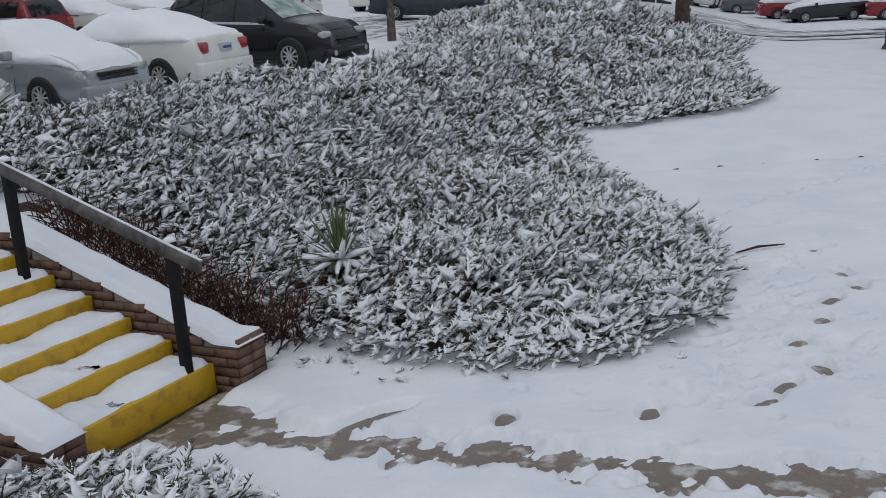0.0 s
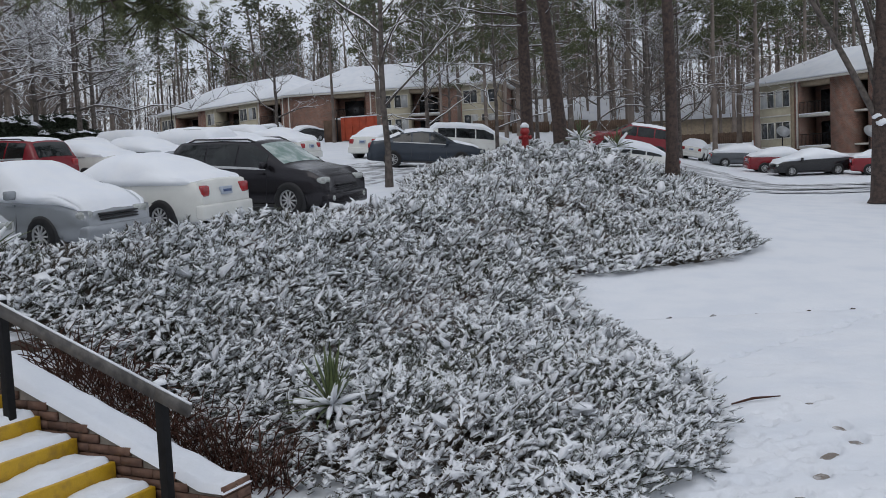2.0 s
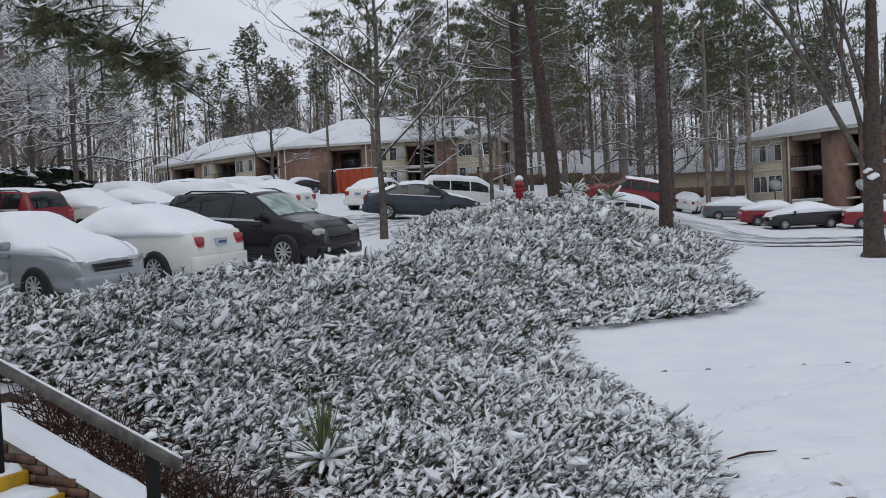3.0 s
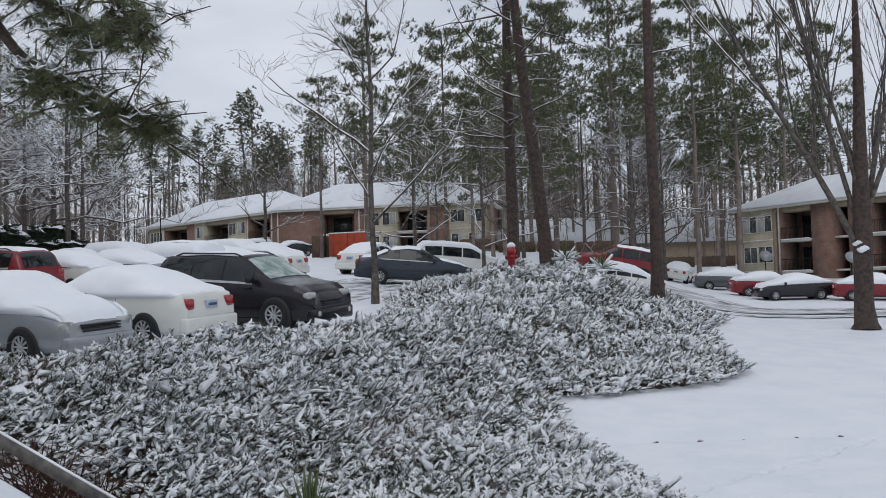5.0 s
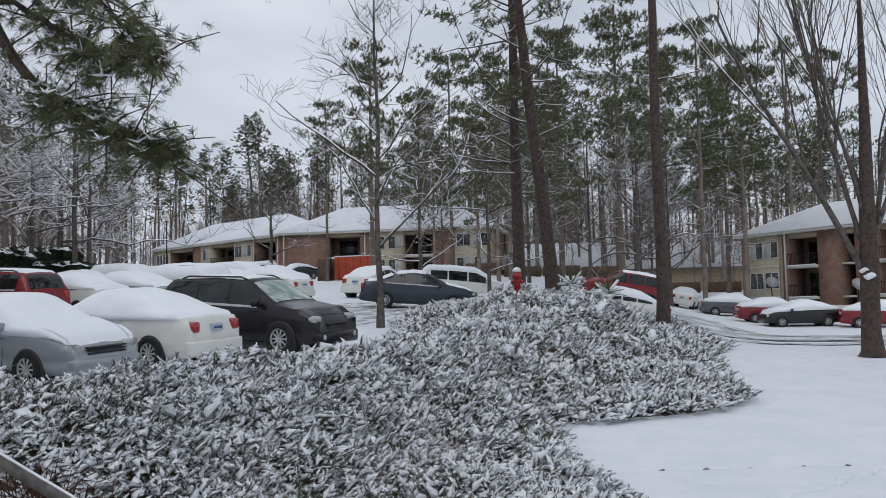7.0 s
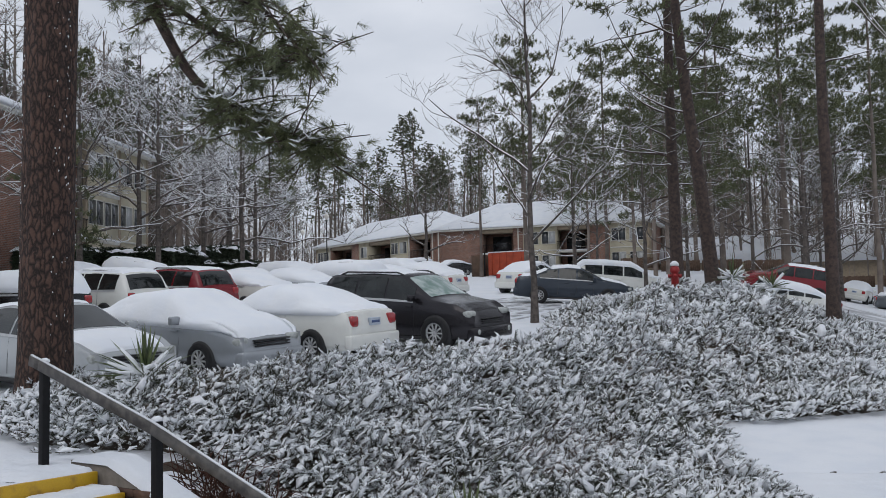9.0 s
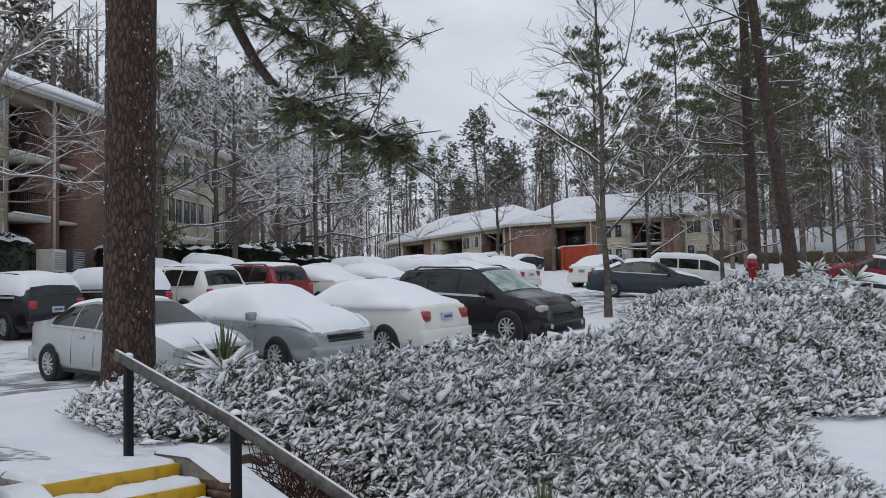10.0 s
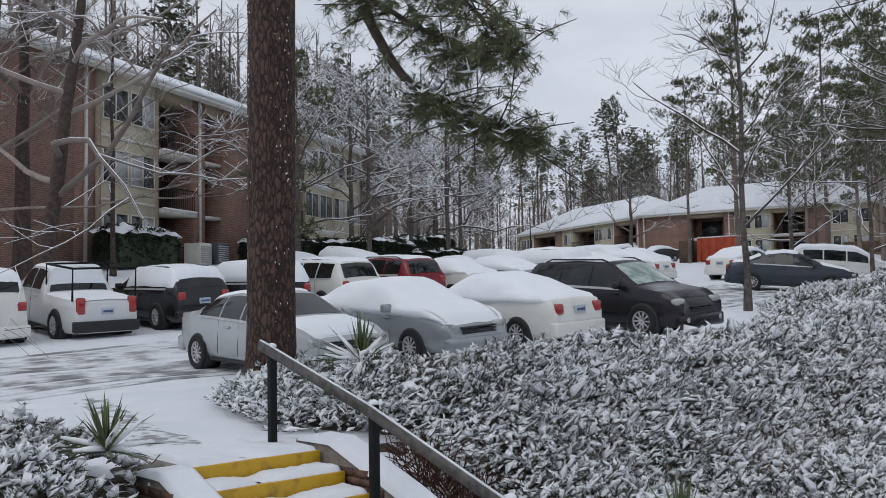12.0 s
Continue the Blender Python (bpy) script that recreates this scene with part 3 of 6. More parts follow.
def building(m, bays, floors, depth, label, eave, skirt=4.0, fh=2.7, ridge=2.6):
    """Facade along local x, facing -y, base at z=0. bays: (kind, width)."""
    bld = thing("apartment_building", m, label, "apartment building")
    H = floors * fh + 0.12
    L = sum(w for _, w in bays)
    x = 0.0
    back = 1.9
    part("wall", MB().box(0, back, -skirt, L, depth, H), WALLBRICK, bld)
    r = random.Random(int(L * 10))
    for kind, w in bays:
        x1 = x + w
        if kind == "brick":
            part("wall", MB().box(x, 0, -skirt, x1, back - 0.003, H), WALLBRICK, bld)
        elif kind == "spout":
            part("wall", MB().box(x, 0, -skirt, x1, back - 0.003, H), WALLBRICK, bld)
            part("downspout", MB().box(x + w / 2 - 0.06, -0.12, -0.2, x + w / 2 + 0.06, -0.003, H), TRIM, bld, "white downspout")
        elif kind == "tan":
            part("board", MB().box(x, -0.06, -skirt, x1, back - 0.003, H), TAN, bld, "tan corner board")
        elif kind == "panel":
            part("siding", MB().box(x, -0.05, -skirt, x1, back - 0.003, H), SIDING, bld, "beige siding panel")
            for f in range(floors):
                z = f * fh
                part("band", MB().box(x, -0.085, z + 0.02, x1, -0.053, z + 0.14), TRIM, bld)
                n = 2 if w > 2.9 else 1
                for k in range(n):
                    cx = x + w * ((k + 0.5) / n)
                    window(bld, cx, z + 0.85, min(1.5, w / n - 0.22), 1.35, -0.05, r.randrange(3))
        elif kind in ("balcony", "opening"):
            part("wall", MB().box(x, back - 0.06, -skirt, x1, back - 0.003, H), WALLBRICK, bld)
            part("lintel", MB().box(x, 0.02, H - 0.45, x1, back - 0.07, H), TAN, bld)
            for f in range(floors):
                z = f * fh
                if kind == "balcony":
                    slab = part("balcony", MB().box(x + 0.003, -0.28, z - 0.22, x1 - 0.003, back - 0.07, z), TRIM, bld, "white-edged balcony slab with snow on its rim")
                    rl = MB()
                    rl.box(x + 0.02, -0.25, z + 0.98, x1 - 0.02, -0.21, z + 1.03)
                    for k in range(int(w / 0.14)):
                        xx = x + 0.05 + k * 0.14
                        rl.box(xx, -0.24, z, xx + 0.02, -0.22, z + 0.98)
                    tagged(part("railing", rl, BLACK, slab, "thin black balustrade"), kind="stuff")
                    part("snow", MB().box(x + 0.03, -0.33, z - 0.02, x1 - 0.03, -0.2, z + 0.06, bevel=0.025), SNOWCAP, slab)
                    part("door", MB().box(x + w * 0.2, back - 0.1, z, x + w * 0.8, back - 0.063, z + 2.05), GLASS, bld, "sliding glass door")
                else:
                    part("landing", MB().box(x + 0.003, 0.1, z - 0.15, x1 - 0.003, back - 0.07, z), TRIM, bld, "pale stair landing")
                    # flat near-black slab stands in for the shade deep in the opening
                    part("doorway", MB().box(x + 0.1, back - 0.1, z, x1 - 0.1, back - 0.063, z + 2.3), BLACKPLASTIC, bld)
        x = x1
    # hipped roof with snow
    o = 0.45
    ins = depth / 2 + o
    def hip(z0, lift, grow):
        g = o + grow
        mb = MB()
        a, b = ins, L - ins + 0.0
        if b < a:
            a = b = L / 2
        mb.add([(-g, -g, z0), (L + g, -g, z0), (L + g, depth + g, z0), (-g, depth + g, z0), (a, depth / 2, z0 + ridge + lift), (b, depth / 2, z0 + ridge + lift),
                (-g, -g, z0 - 0.12), (L + g, -g, z0 - 0.12), (L + g, depth + g, z0 - 0.12), (-g, depth + g, z0 - 0.12)],
               [(0, 1, 5, 4), (1, 2, 5), (2, 3, 4, 5), (3, 0, 4), (6, 7, 1, 0), (7, 8, 2, 1), (8, 9, 3, 2), (9, 6, 0, 3), (9, 8, 7, 6)])
        return mb
    roof = part("roof", hip(H + 0.12, 0, 0), TRIM, bld, "low hipped roof with white fascia")
    part("snow", hip(H + 0.32, 0.02, 0.02), SNOW, roof, "even snow on the roof", smooth=False)
    return bld


bays_l = [("brick", 9.6), ("spout", 1.2), ("tan", 0.3), ("panel", 3.5), ("tan", 0.25), ("balcony", 2.6), ("spout", 1.0), ("opening", 1.5), ("brick", 2.9),
          ("opening", 1.5), ("spout", 1.0), ("balcony", 2.6), ("tan", 0.25), ("panel", 3.5), ("tan", 0.3)]
building(pose(-27.2, 20, 4.45, 0, 0, 90), bays_l, 3, 11, "three-storey red brick apartment building with beige panels and snowy roof", 12.5)
bays_m = [("panel", 3.4), ("tan", 0.25), ("balcony", 2.6), ("spout", 1.0), ("opening", 1.4), ("spout", 1.6), ("balcony", 2.4), ("tan", 0.25), ("panel", 3.6), ("tan", 0.3)]
building(pose(-27.4, 53.2 - 6.8, 4.5, 0, 0, 90), bays_m[4:], 3, 11, "red brick apartment building with beige panels beyond bare trees", 12.4)
bays_f = [("tan", 0.4), ("panel", 3.4), ("spout", 0.5), ("balcony", 5.6), ("brick", 2.0), ("panel", 2.6), ("balcony", 5.2), ("panel", 4.0), ("spout", 0.6), ("balcony", 4.2), ("spout", 1.0)]
building(pose(-38.5, 132, 6.9, 0, 0, -45), bays_f, 2, 11, "long two-storey brick apartment building with a snowy roof", 13.4, ridge=3.3)
bays_g = [("spout", 0.6), ("brick", 5.2), ("balcony", 3.8), ("spout", 1.2), ("panel", 4.0), ("balcony", 3.6), ("brick", 2.4), ("panel", 4.0), ("tan", 0.4)]
building(pose(-38.5 + 29.8 * 0.7071, 131.6 - 29.8 * 0.7071, 6.9, 0, 0, -12), bays_g, 2, 11, "two-storey brick apartment building half hidden by trees", 13.4, ridge=3.3)
bays_r = [("spout", 0.9), ("panel", 3.4), ("tan", 0.35), ("spout", 0.7), ("balcony", 3.0), ("brick", 2.2), ("opening", 1.4), ("spout", 2.2), ("balcony", 3.2), ("brick", 1.6), ("panel", 3.4), ("spout", 1.0), ("balcony", 3), ("brick", 3)]
building(pose(28.6, 85.3, 3.5, 0, 0, -62), bays_r, 2, 9.5, "two-storey brick apartment building with recessed balconies and snowy roof", 9.3, ridge=2.5)
# low white roofs seen through the trunks
for k, (x, y, z, rz, w, d) in enumerate([(5, 112, 5.6, -8, 15, 9), (22, 112, 5.4, -6, 17, 9)]):
    h = thing("house", pose(x, y, z, 0, 0, rz), "low brown house with a snow-covered roof behind trees", "house", "low houses behind the trees")
    part("wall", MB().box(0, 0, -6, w, d, 2.3), TAN, h)
    part("roof", MB().add([(-0.5, -0.5, 2.3), (w + 0.5, -0.5, 2.3), (w + 0.5, d / 2, 5.6), (-0.5, d / 2, 5.6), (w + 0.5, d + 0.5, 2.3), (-0.5, d + 0.5, 2.3)], [(0, 1, 2, 3), (3, 2, 4, 5), (0, 3, 5), (1, 4, 2), (0, 5, 4, 1)]), SNOW, h, "snow-covered gable roof")

# ---- cars ----
SHAPES = {
    "sedan": dict(L=4.5, W=1.74, H=1.45, top=[(-2.25, .55), (-2.23, .80), (-2.12, 1.02), (-1.62, 1.08), (-0.95, 1.36), (-0.25, 1.45), (0.3, 1.42), (1.1, 1.02), (1.75, .90), (2.1, .76), (2.22, .62), (2.25, .5)],
                  belt=.93, gh=(-1.62, 1.1), roof=.56, wheels=(-1.32, 1.32), r=.315, panes=[(-1.3, -.62), (-.56, .08), (.14, .72)], rear=(-1.56, -.98), front=(.38, 1.04)),
    "suv": dict(L=4.6, W=1.85, H=1.70, top=[(-2.3, .6), (-2.28, .95), (-2.2, 1.12), (-1.98, 1.52), (-1.8, 1.66), (-0.6, 1.70), (0.35, 1.66), (1.2, 1.13), (1.85, 1.02), (2.15, .86), (2.27, .7), (2.3, .5)],
                belt=1.05, gh=(-2.2, 1.2), roof=.62, wheels=(-1.32, 1.36), r=.36, panes=[(-1.75, -1.0), (-.94, -.1), (-.04, .75)], rear=(-2.18, -1.9), front=(.45, 1.14)),
    "pickup": dict(L=5.4, W=1.9, H=1.79, top=[(-2.7, .7), (-2.69, 1.08), (-0.95, 1.1), (-0.86, 1.12), (-0.68, 1.74), (-0.2, 1.79), (0.5, 1.76), (1.2, 1.2), (2.2, 1.1), (2.6, .95), (2.7, .6)],
                   belt=1.12, gh=(-0.9, 1.2), roof=.66, wheels=(-1.7, 1.75), r=.38, panes=[(-.6, .0), (.06, .75)], rear=(-0.86, -0.72), front=(.55, 1.14)),
    "van": dict(L=5.0, W=1.95, H=1.85, top=[(-2.5, .6), (-2.49, 1.05), (-2.42, 1.3), (-2.28, 1.72), (-2.1, 1.83), (-0.4, 1.85), (0.7, 1.78), (1.7, 1.15), (2.2, .98), (2.45, .8), (2.5, .5)],
                belt=1.1, gh=(-2.42, 1.7), roof=.68, wheels=(-1.5, 1.55), r=.36, panes=[(-2.0, -1.0), (-.9, .0), (.08, 1.0)], rear=(-2.4, -2.2), front=(.8, 1.62)),
}


def wheel_mesh(r):
    tyre, rim, hub = MB(), MB(), MB()
    prof = [(r * .62, -.09), (r * .93, -.1), (r, -.075), (r, .075), (r * .93, .1), (r * .64, .095), (r * .62, -.09)]
    n = 22
    def lathe(mb, prof, n):
        k = len(prof)
        vs = [(p * math.cos(a), y, p * math.sin(a)) for a in np.linspace(0, 2 * math.pi, n, endpoint=False) for p, y in prof]
        mb.add(vs, [(i * k + j, i * k + j + 1, ((i + 1) % n) * k + j + 1, ((i + 1) % n) * k + j) for i in range(n) for j in range(k - 1)])
    lathe(tyre, prof, n)
    lathe(rim, [(r * .64, .08), (r * .6, .088), (r * .56, .06), (r * .55, .0)], n)
    for k in range(10):
        a = 2 * math.pi * k / 10
        mm = Matrix.Rotation(a, 4, "Y")
        rim.box(r * .1, .055, -r * .045, r * .58, .08, r * .045, mm)
    lathe(rim, [(0.001, .085), (r * .13, .08), (r * .15, .05)], 12)
    lathe(hub, [(0.001, .01), (r * .6, .012)], n)
    return tyre.mesh("tyre", True), rim.mesh("rim"), hub.mesh("brake")


WHEELS = {}


class Shell:
    def __init__(self, s):
        self.s = s
        self.tx, self.tz = np.array(s["top"]).T
        self.known = {}

    def sec(self, x):
        key = round(float(x), 4)
        if key not in self.known:
            self.known[key] = self.section(key)
        return self.known[key]

    def section(self, x):
        s = self.s
        hw = s["W"] / 2
        e = abs(x) / (s["L"] / 2)
        w = hw * (1 - 0.16 * e ** 7 - 0.035 * e ** 2)
        zt = float(np.interp(x, self.tx, self.tz))
        zt = 0.6 * zt + 0.2 * (float(np.interp(x - .06, self.tx, self.tz)) + float(np.interp(x + .06, self.tx, self.tz)))
        g0, g1 = s["gh"]
        belt = min(s["belt"] + 0.03 * (-x), zt - .015)
        g = min(1.0, max(0.0, (zt - s["belt"]) / (s["H"] - s["belt"]))) if g0 <= x <= g1 else 0.0
        wr = w * .9 * (1 - g) + s["roof"] * g
        low = .20 + .06 * e ** 4
        crown = .035 if g < .3 else .05
        return [(0, low), (w * .9, low), (w * .985, low + .14), (w, .56), (w * .985, .75), (w * .955, belt), ((w * .955 + wr) / 2 + .02 * g, (belt + zt - crown) / 2 + .01), (wr, zt - crown), (wr * .6, zt - crown * .3), (0, zt)]

    def at(self, x, s):
        """A point of the upper shell: s=0 on the middle line, 1 at the roof edge, 2 at the belt; sign is the side."""
        p = self.sec(x)
        a = abs(s)
        keys = (0, .6, 1, 1.5, 2, 3)
        i = 0
        while i < 4 and a > keys[i + 1]:
            i += 1
        f = min(1.0, (a - keys[i]) / (keys[i + 1] - keys[i]))
        q0, q1 = p[9 - i], p[8 - i]
        y, z = q0[0] + (q1[0] - q0[0]) * f, q0[1] + (q1[1] - q0[1]) * f
        return np.array([x, math.copysign(y, s), z])

    def out(self, x, s):
        h = .01
        a, b = self.at(x + h, s) - self.at(x - h, s), self.at(x, s + .02) - self.at(x, s - .02)
        n = np.array([a[1] * b[2] - a[2] * b[1], a[2] * b[0] - a[0] * b[2], a[0] * b[1] - a[1] * b[0]])
        return n / (math.sqrt(n @ n) + 1e-9)

    def sheet(self, x0, x1, s0, s1, nx, ns, off):
        mb = MB()
        xs, ss = np.linspace(x0, x1, nx), np.linspace(s0, s1, ns)
        vs = []
        for i, x in enumerate(xs):
            for j, s in enumerate(ss):
                t = off(i / (nx - 1), j / (ns - 1), x, s) if callable(off) else off
                vs.append(self.at(x, s) + t * self.out(x, s))
        mb.add(vs, [(i * ns + j, (i + 1) * ns + j, (i + 1) * ns + j + 1, i * ns + j + 1) for i in range(nx - 1) for j in range(ns - 1)])
        return mb


def car(kind, body_paint, x, y, heading, label, snow=((-1, 1, 1.1, .07),), glass=CARGLASS, windscreen=None, lamp=LAMPCLEAR, scale=1.0, group="parked cars", dz=0.0):
    """snow: stretches (from, to as fractions of the half length, spread over the sides, depth in metres)."""
    s = SHAPES[kind]
    sh = Shell(s)
    h = np.array(heading, float)
    h /= np.linalg.norm(h)
    a, b = gz(x + h[0] * 1.3, y + h[1] * 1.3), gz(x - h[0] * 1.3, y - h[1] * 1.3)
    c, d = gz(x - h[1] * .75, y + h[0] * .75), gz(x + h[1] * .75, y - h[0] * .75)
    fx = Vector((h[0], h[1], (a - b) / 2.6)).normalized()
    ly = Vector((-h[1], h[0], (c - d) / 1.5))
    uz = fx.cross(ly).normalized()
    ly = uz.cross(fx)
    m = Matrix(((fx.x, ly.x, uz.x, x), (fx.y, ly.y, uz.y, y), (fx.z, ly.z, uz.z, (a + b + c + d) / 4 - .075 + dz), (0, 0, 0, 1))) @ Matrix.Scale(scale, 4)
    ob = thing("car" if kind in ("sedan", "suv") else kind, m, label, {"sedan": "car", "suv": "car", "pickup": "pickup truck", "van": "van"}[kind], group)
    xs = np.unique(np.concatenate([np.linspace(-s["L"] / 2, s["L"] / 2, 46), sh.tx]))
    vs = []
    for px in xs:
        p = sh.sec(px)
        ring = [(px, q[0], q[1]) for q in p] + [(px, -q[0], q[1]) for q in p[-2:0:-1]]
        vs += ring
    k = 18
    n = len(xs)
    fs = [(i * k + j, (i + 1) * k + j, (i + 1) * k + (j + 1) % k, i * k + (j + 1) % k) for i in range(n - 1) for j in range(k)] + [tuple(range(k)), tuple(range((n - 1) * k, n * k))[::-1]]
    part("body", MB().add(vs, fs), body_paint, ob, smooth=True)
    for side in (1, -1):
        for p0, p1 in s["panes"]:
            part("side_window", sh.sheet(p0, p1, side * 1.1, side * 1.93, 5, 5, .008), glass, ob, smooth=True)
        w = sh.sec(.75)[3][0]
        mir = MB()
        fxm = s["panes"][-1][1] + .05
        mir.box(fxm - .06, side * (w + .02) - .02, s["belt"] + .0, fxm + .06, side * (w + .2) + (.0), s["belt"] + .15, bevel=.03) if side > 0 else mir.box(fxm - .06, -(w + .2), s["belt"], fxm + .06, -(w + .0), s["belt"] + .15, bevel=.03)
        part("mirror", mir, body_paint, ob, smooth=True)
        for dx in (-.35, .55):
            part("door_handle", MB().box(dx, side * (w - .005) - .02, s["belt"] - .13, dx + .18, side * (w - .005) + .02, s["belt"] - .09, bevel=.01), body_paint, ob)
        part("sill", MB().box(s["wheels"][0] + .4, side * (w - .06) - .03, .2, s["wheels"][1] - .4, side * (w - .06) + .05, .27, bevel=.015), BLACKPLASTIC, ob)
    if y < 40:  # bright line under the side windows, dark seams between the doors
        for side in (1, -1):
            p0, p1 = s["panes"][0][0], s["panes"][-1][1]
            part("belt_trim", sh.sheet(p0, p1, side * 1.94, side * 2.04, 12, 3, .014), RIM, ob, "thin bright window trim", smooth=True)
            for q in range(len(s["panes"])):
                px = s["panes"][q][1] + .03
                w_ = sh.sec(px)
                part("door_seam", MB().tube([(px, side * (w_[5][0] + .002), w_[5][1] - .02), (px, side * (w_[3][0] + .002), w_[3][1]), (px - .03, side * (w_[2][0] + .002), w_[2][1])], .006, 4, False), BLACKPLASTIC, ob)
        if kind == "suv":
            for side in (1, -1):
                part("roof_rail", MB().tube([sh.at(-1.6, side * .95) + [0, 0, .0], sh.at(-1.4, side * .95) + [0, 0, .06], sh.at(.1, side * .95) + [0, 0, .06], sh.at(.3, side * .95)], .02, 6), BLACKPLASTIC, ob)
                part("fog_light", MB().tube([(s["L"] / 2 - .1, side * .62, .4), (s["L"] / 2 + .045, side * .62, .4)], [.07, .06], 10), LAMPCLEAR, ob, smooth=True)
    part("windscreen", sh.sheet(*s["front"], -.92, .92, 6, 9, .008), windscreen or glass, ob, smooth=True)
    part("rear_window", sh.sheet(*s["rear"], -.9, .9, 6, 9, .008), glass, ob, smooth=True)
    if s["r"] not in WHEELS:
        WHEELS[s["r"]] = wheel_mesh(s["r"])
    ty, ri, hu = WHEELS[s["r"]]
    for wx in s["wheels"]:
        hw = sh.sec(wx)[3][0]
        for side in (1, -1):
            R = s["r"] * 1.1
            arch = MB()
            arch.tube([(wx, side * (hw - .3), s["r"]), (wx, side * (hw + .004), s["r"])], [R, R], 26)
            part("wheel_arch", arch, BLACKPLASTIC, ob)
            wh = part("wheel", ty, TYRE, ob)
            wh.location, wh.rotation_euler = (wx, side * (hw - .045), s["r"]), (0, 0, 0 if side > 0 else math.pi)
            part("rim", ri, RIM, wh)
            part("brake", hu, BLACKPLASTIC, wh)
    # lamps, bumpers, plate
    L2 = s["L"] / 2
    zl = s["belt"] - .1
    for side in (1, -1):
        hi, lo = (.1, -.12) if kind != "pickup" else (.12, -.3)
        yr = sh.sec(-L2 + .1)[3][0]
        part("tail_light", MB().box(-L2 - .012, side * (yr - .15) - .11, zl + lo, -L2 + .14, side * (yr - .15) + .11, zl + hi, bevel=.045), TAILRED, ob, "red tail light")
        yf = sh.sec(L2 - .22)[3][0]
        part("headlight", MB().box(L2 - .5, side * (yf - .18) - .17, s["belt"] - .34, L2 - .06, side * (yf - .14) + .13, s["belt"] - .19, bevel=.05), lamp, ob, "clear headlight")
    part("bumper", MB().box(-L2 - .05, -s["W"] * .44, .28, -L2 + .15, s["W"] * .44, .56, bevel=.045), BLACKPLASTIC if kind in ("pickup",) else body_paint, ob)
    part("bumper", MB().box(L2 - .2, -s["W"] * .43, .22, L2 + .04, s["W"] * .43, .5, bevel=.05), body_paint, ob)
    gr = MB()
    for k in range(3):
        gr.box(L2 - .08, -.42, .56 + k * .05, L2 + .02, .42, .585 + k * .05, bevel=.008)
    part("grille", gr, BLACKPLASTIC, ob, "dark slatted grille")
    pl = part("licence_plate", MB().box(-L2 - .03, -.155, .72, -L2 + .05, .155, .87, bevel=.006), PLATE, ob)
    part("plate_mark", MB().box(-L2 - .034, -.12, .77, -L2 - .028, .12, .82), PLATEBAR, pl)
    seed = x * 1.7 + y
    for f0, f1, spread, deep in snow:
        def off(i, j, px, ps):
            e = min(min(i, 1 - i) / .1, min(j, 1 - j) / .1, 1.0)
            nz = noise.fractal(Vector((px * 1.6 + seed, ps * 1.3, seed)), 1.0, 2.0, 3)
            return .006 + (deep * (1 + .35 * nz)) * math.sqrt(max(0, 1 - (1 - e) ** 2)) - .01 * (e < .01)
        part("snow", sh.sheet(f0 * L2, f1 * L2, -spread, spread, 34 if y < 30 else 20, 26 if y < 30 else 16, off), CARSNOW, ob, "rounded blanket of snow", smooth=True)
    return ob


H = -U      # noses toward the shrubs
SILVER, WHITE, CHAR, NAVY = paint("silver_paint", (0.33, 0.35, 0.37), .3), paint("white_paint", (0.70, 0.70, 0.66)), paint("charcoal_paint", (0.028, 0.026, 0.030), .55), paint("dark_blue_paint", (0.03, 0.04, 0.055), .2)
RED, DARK, GREYP = paint("red_paint", (0.19, 0.011, 0.018), .0), paint("black_paint", (0.012, 0.012, 0.014)), paint("grey_paint", (0.10, 0.11, 0.12), .3)
ALL = ((-.97, .93, 1.25, .075),)


def parked(kind, p, front, heading, label, **kw):
    h = np.array(heading) / np.linalg.norm(heading)
    c = np.array(front) - h * SHAPES[kind]["L"] / 2
    return car(kind, p, c[0], c[1], h, label, **kw)


parked("sedan", paint("pale_silver_paint", (0.42, 0.44, 0.45), .25), (-6.75, 13.55), H, "silver sedan with cleared windows and a dusting of snow", snow=((-.5, .08, 1.0, .03), (.5, .93, .9, .022)))
parked("sedan", SILVER, (-5.5, 16.1), H, "silver sedan buried under smooth snow", snow=((-.97, .95, 2.3, .085),), )
car("sedan", WHITE, -4.2 - 2.25 * H[0] * -1 - 4.5 * H[0] , 18.5 - 2.25 * H[1] * -1 - 4.5 * H[1], -H, "white sedan under snow with red tail lights", snow=((-.9, .9, 2.2, .075),))
parked("suv", CHAR, (-2.05, 20.9), H, "charcoal crossover with a frosted windscreen, partly cleared of snow", snow=((-.75, .1, .95, .03),), windscreen=FROSTGLASS)
ROW = [("van", WHITE, "white van at the row's end, lightly snowed"), ("pickup", paint("pickup_white", (0.62, 0.63, 0.64)), "white pickup truck with a black ladder rack, snow in its bed"),
       ("suv", DARK, "black boxy car with snow on its roof and rear window"), ("suv", DARK, "dark car wrapped in snow"), ("suv", WHITE, "white car under snow"), ("suv", RED, "red hatchback with snow on its roof"),
       ("sedan", WHITE, "car buried under snow"), ("sedan", SILVER, "car buried under snow"), ("suv", WHITE, "car buried under snow"), ("sedan", GREYP, "car buried under snow"), ("sedan", WHITE, "car buried under snow")]
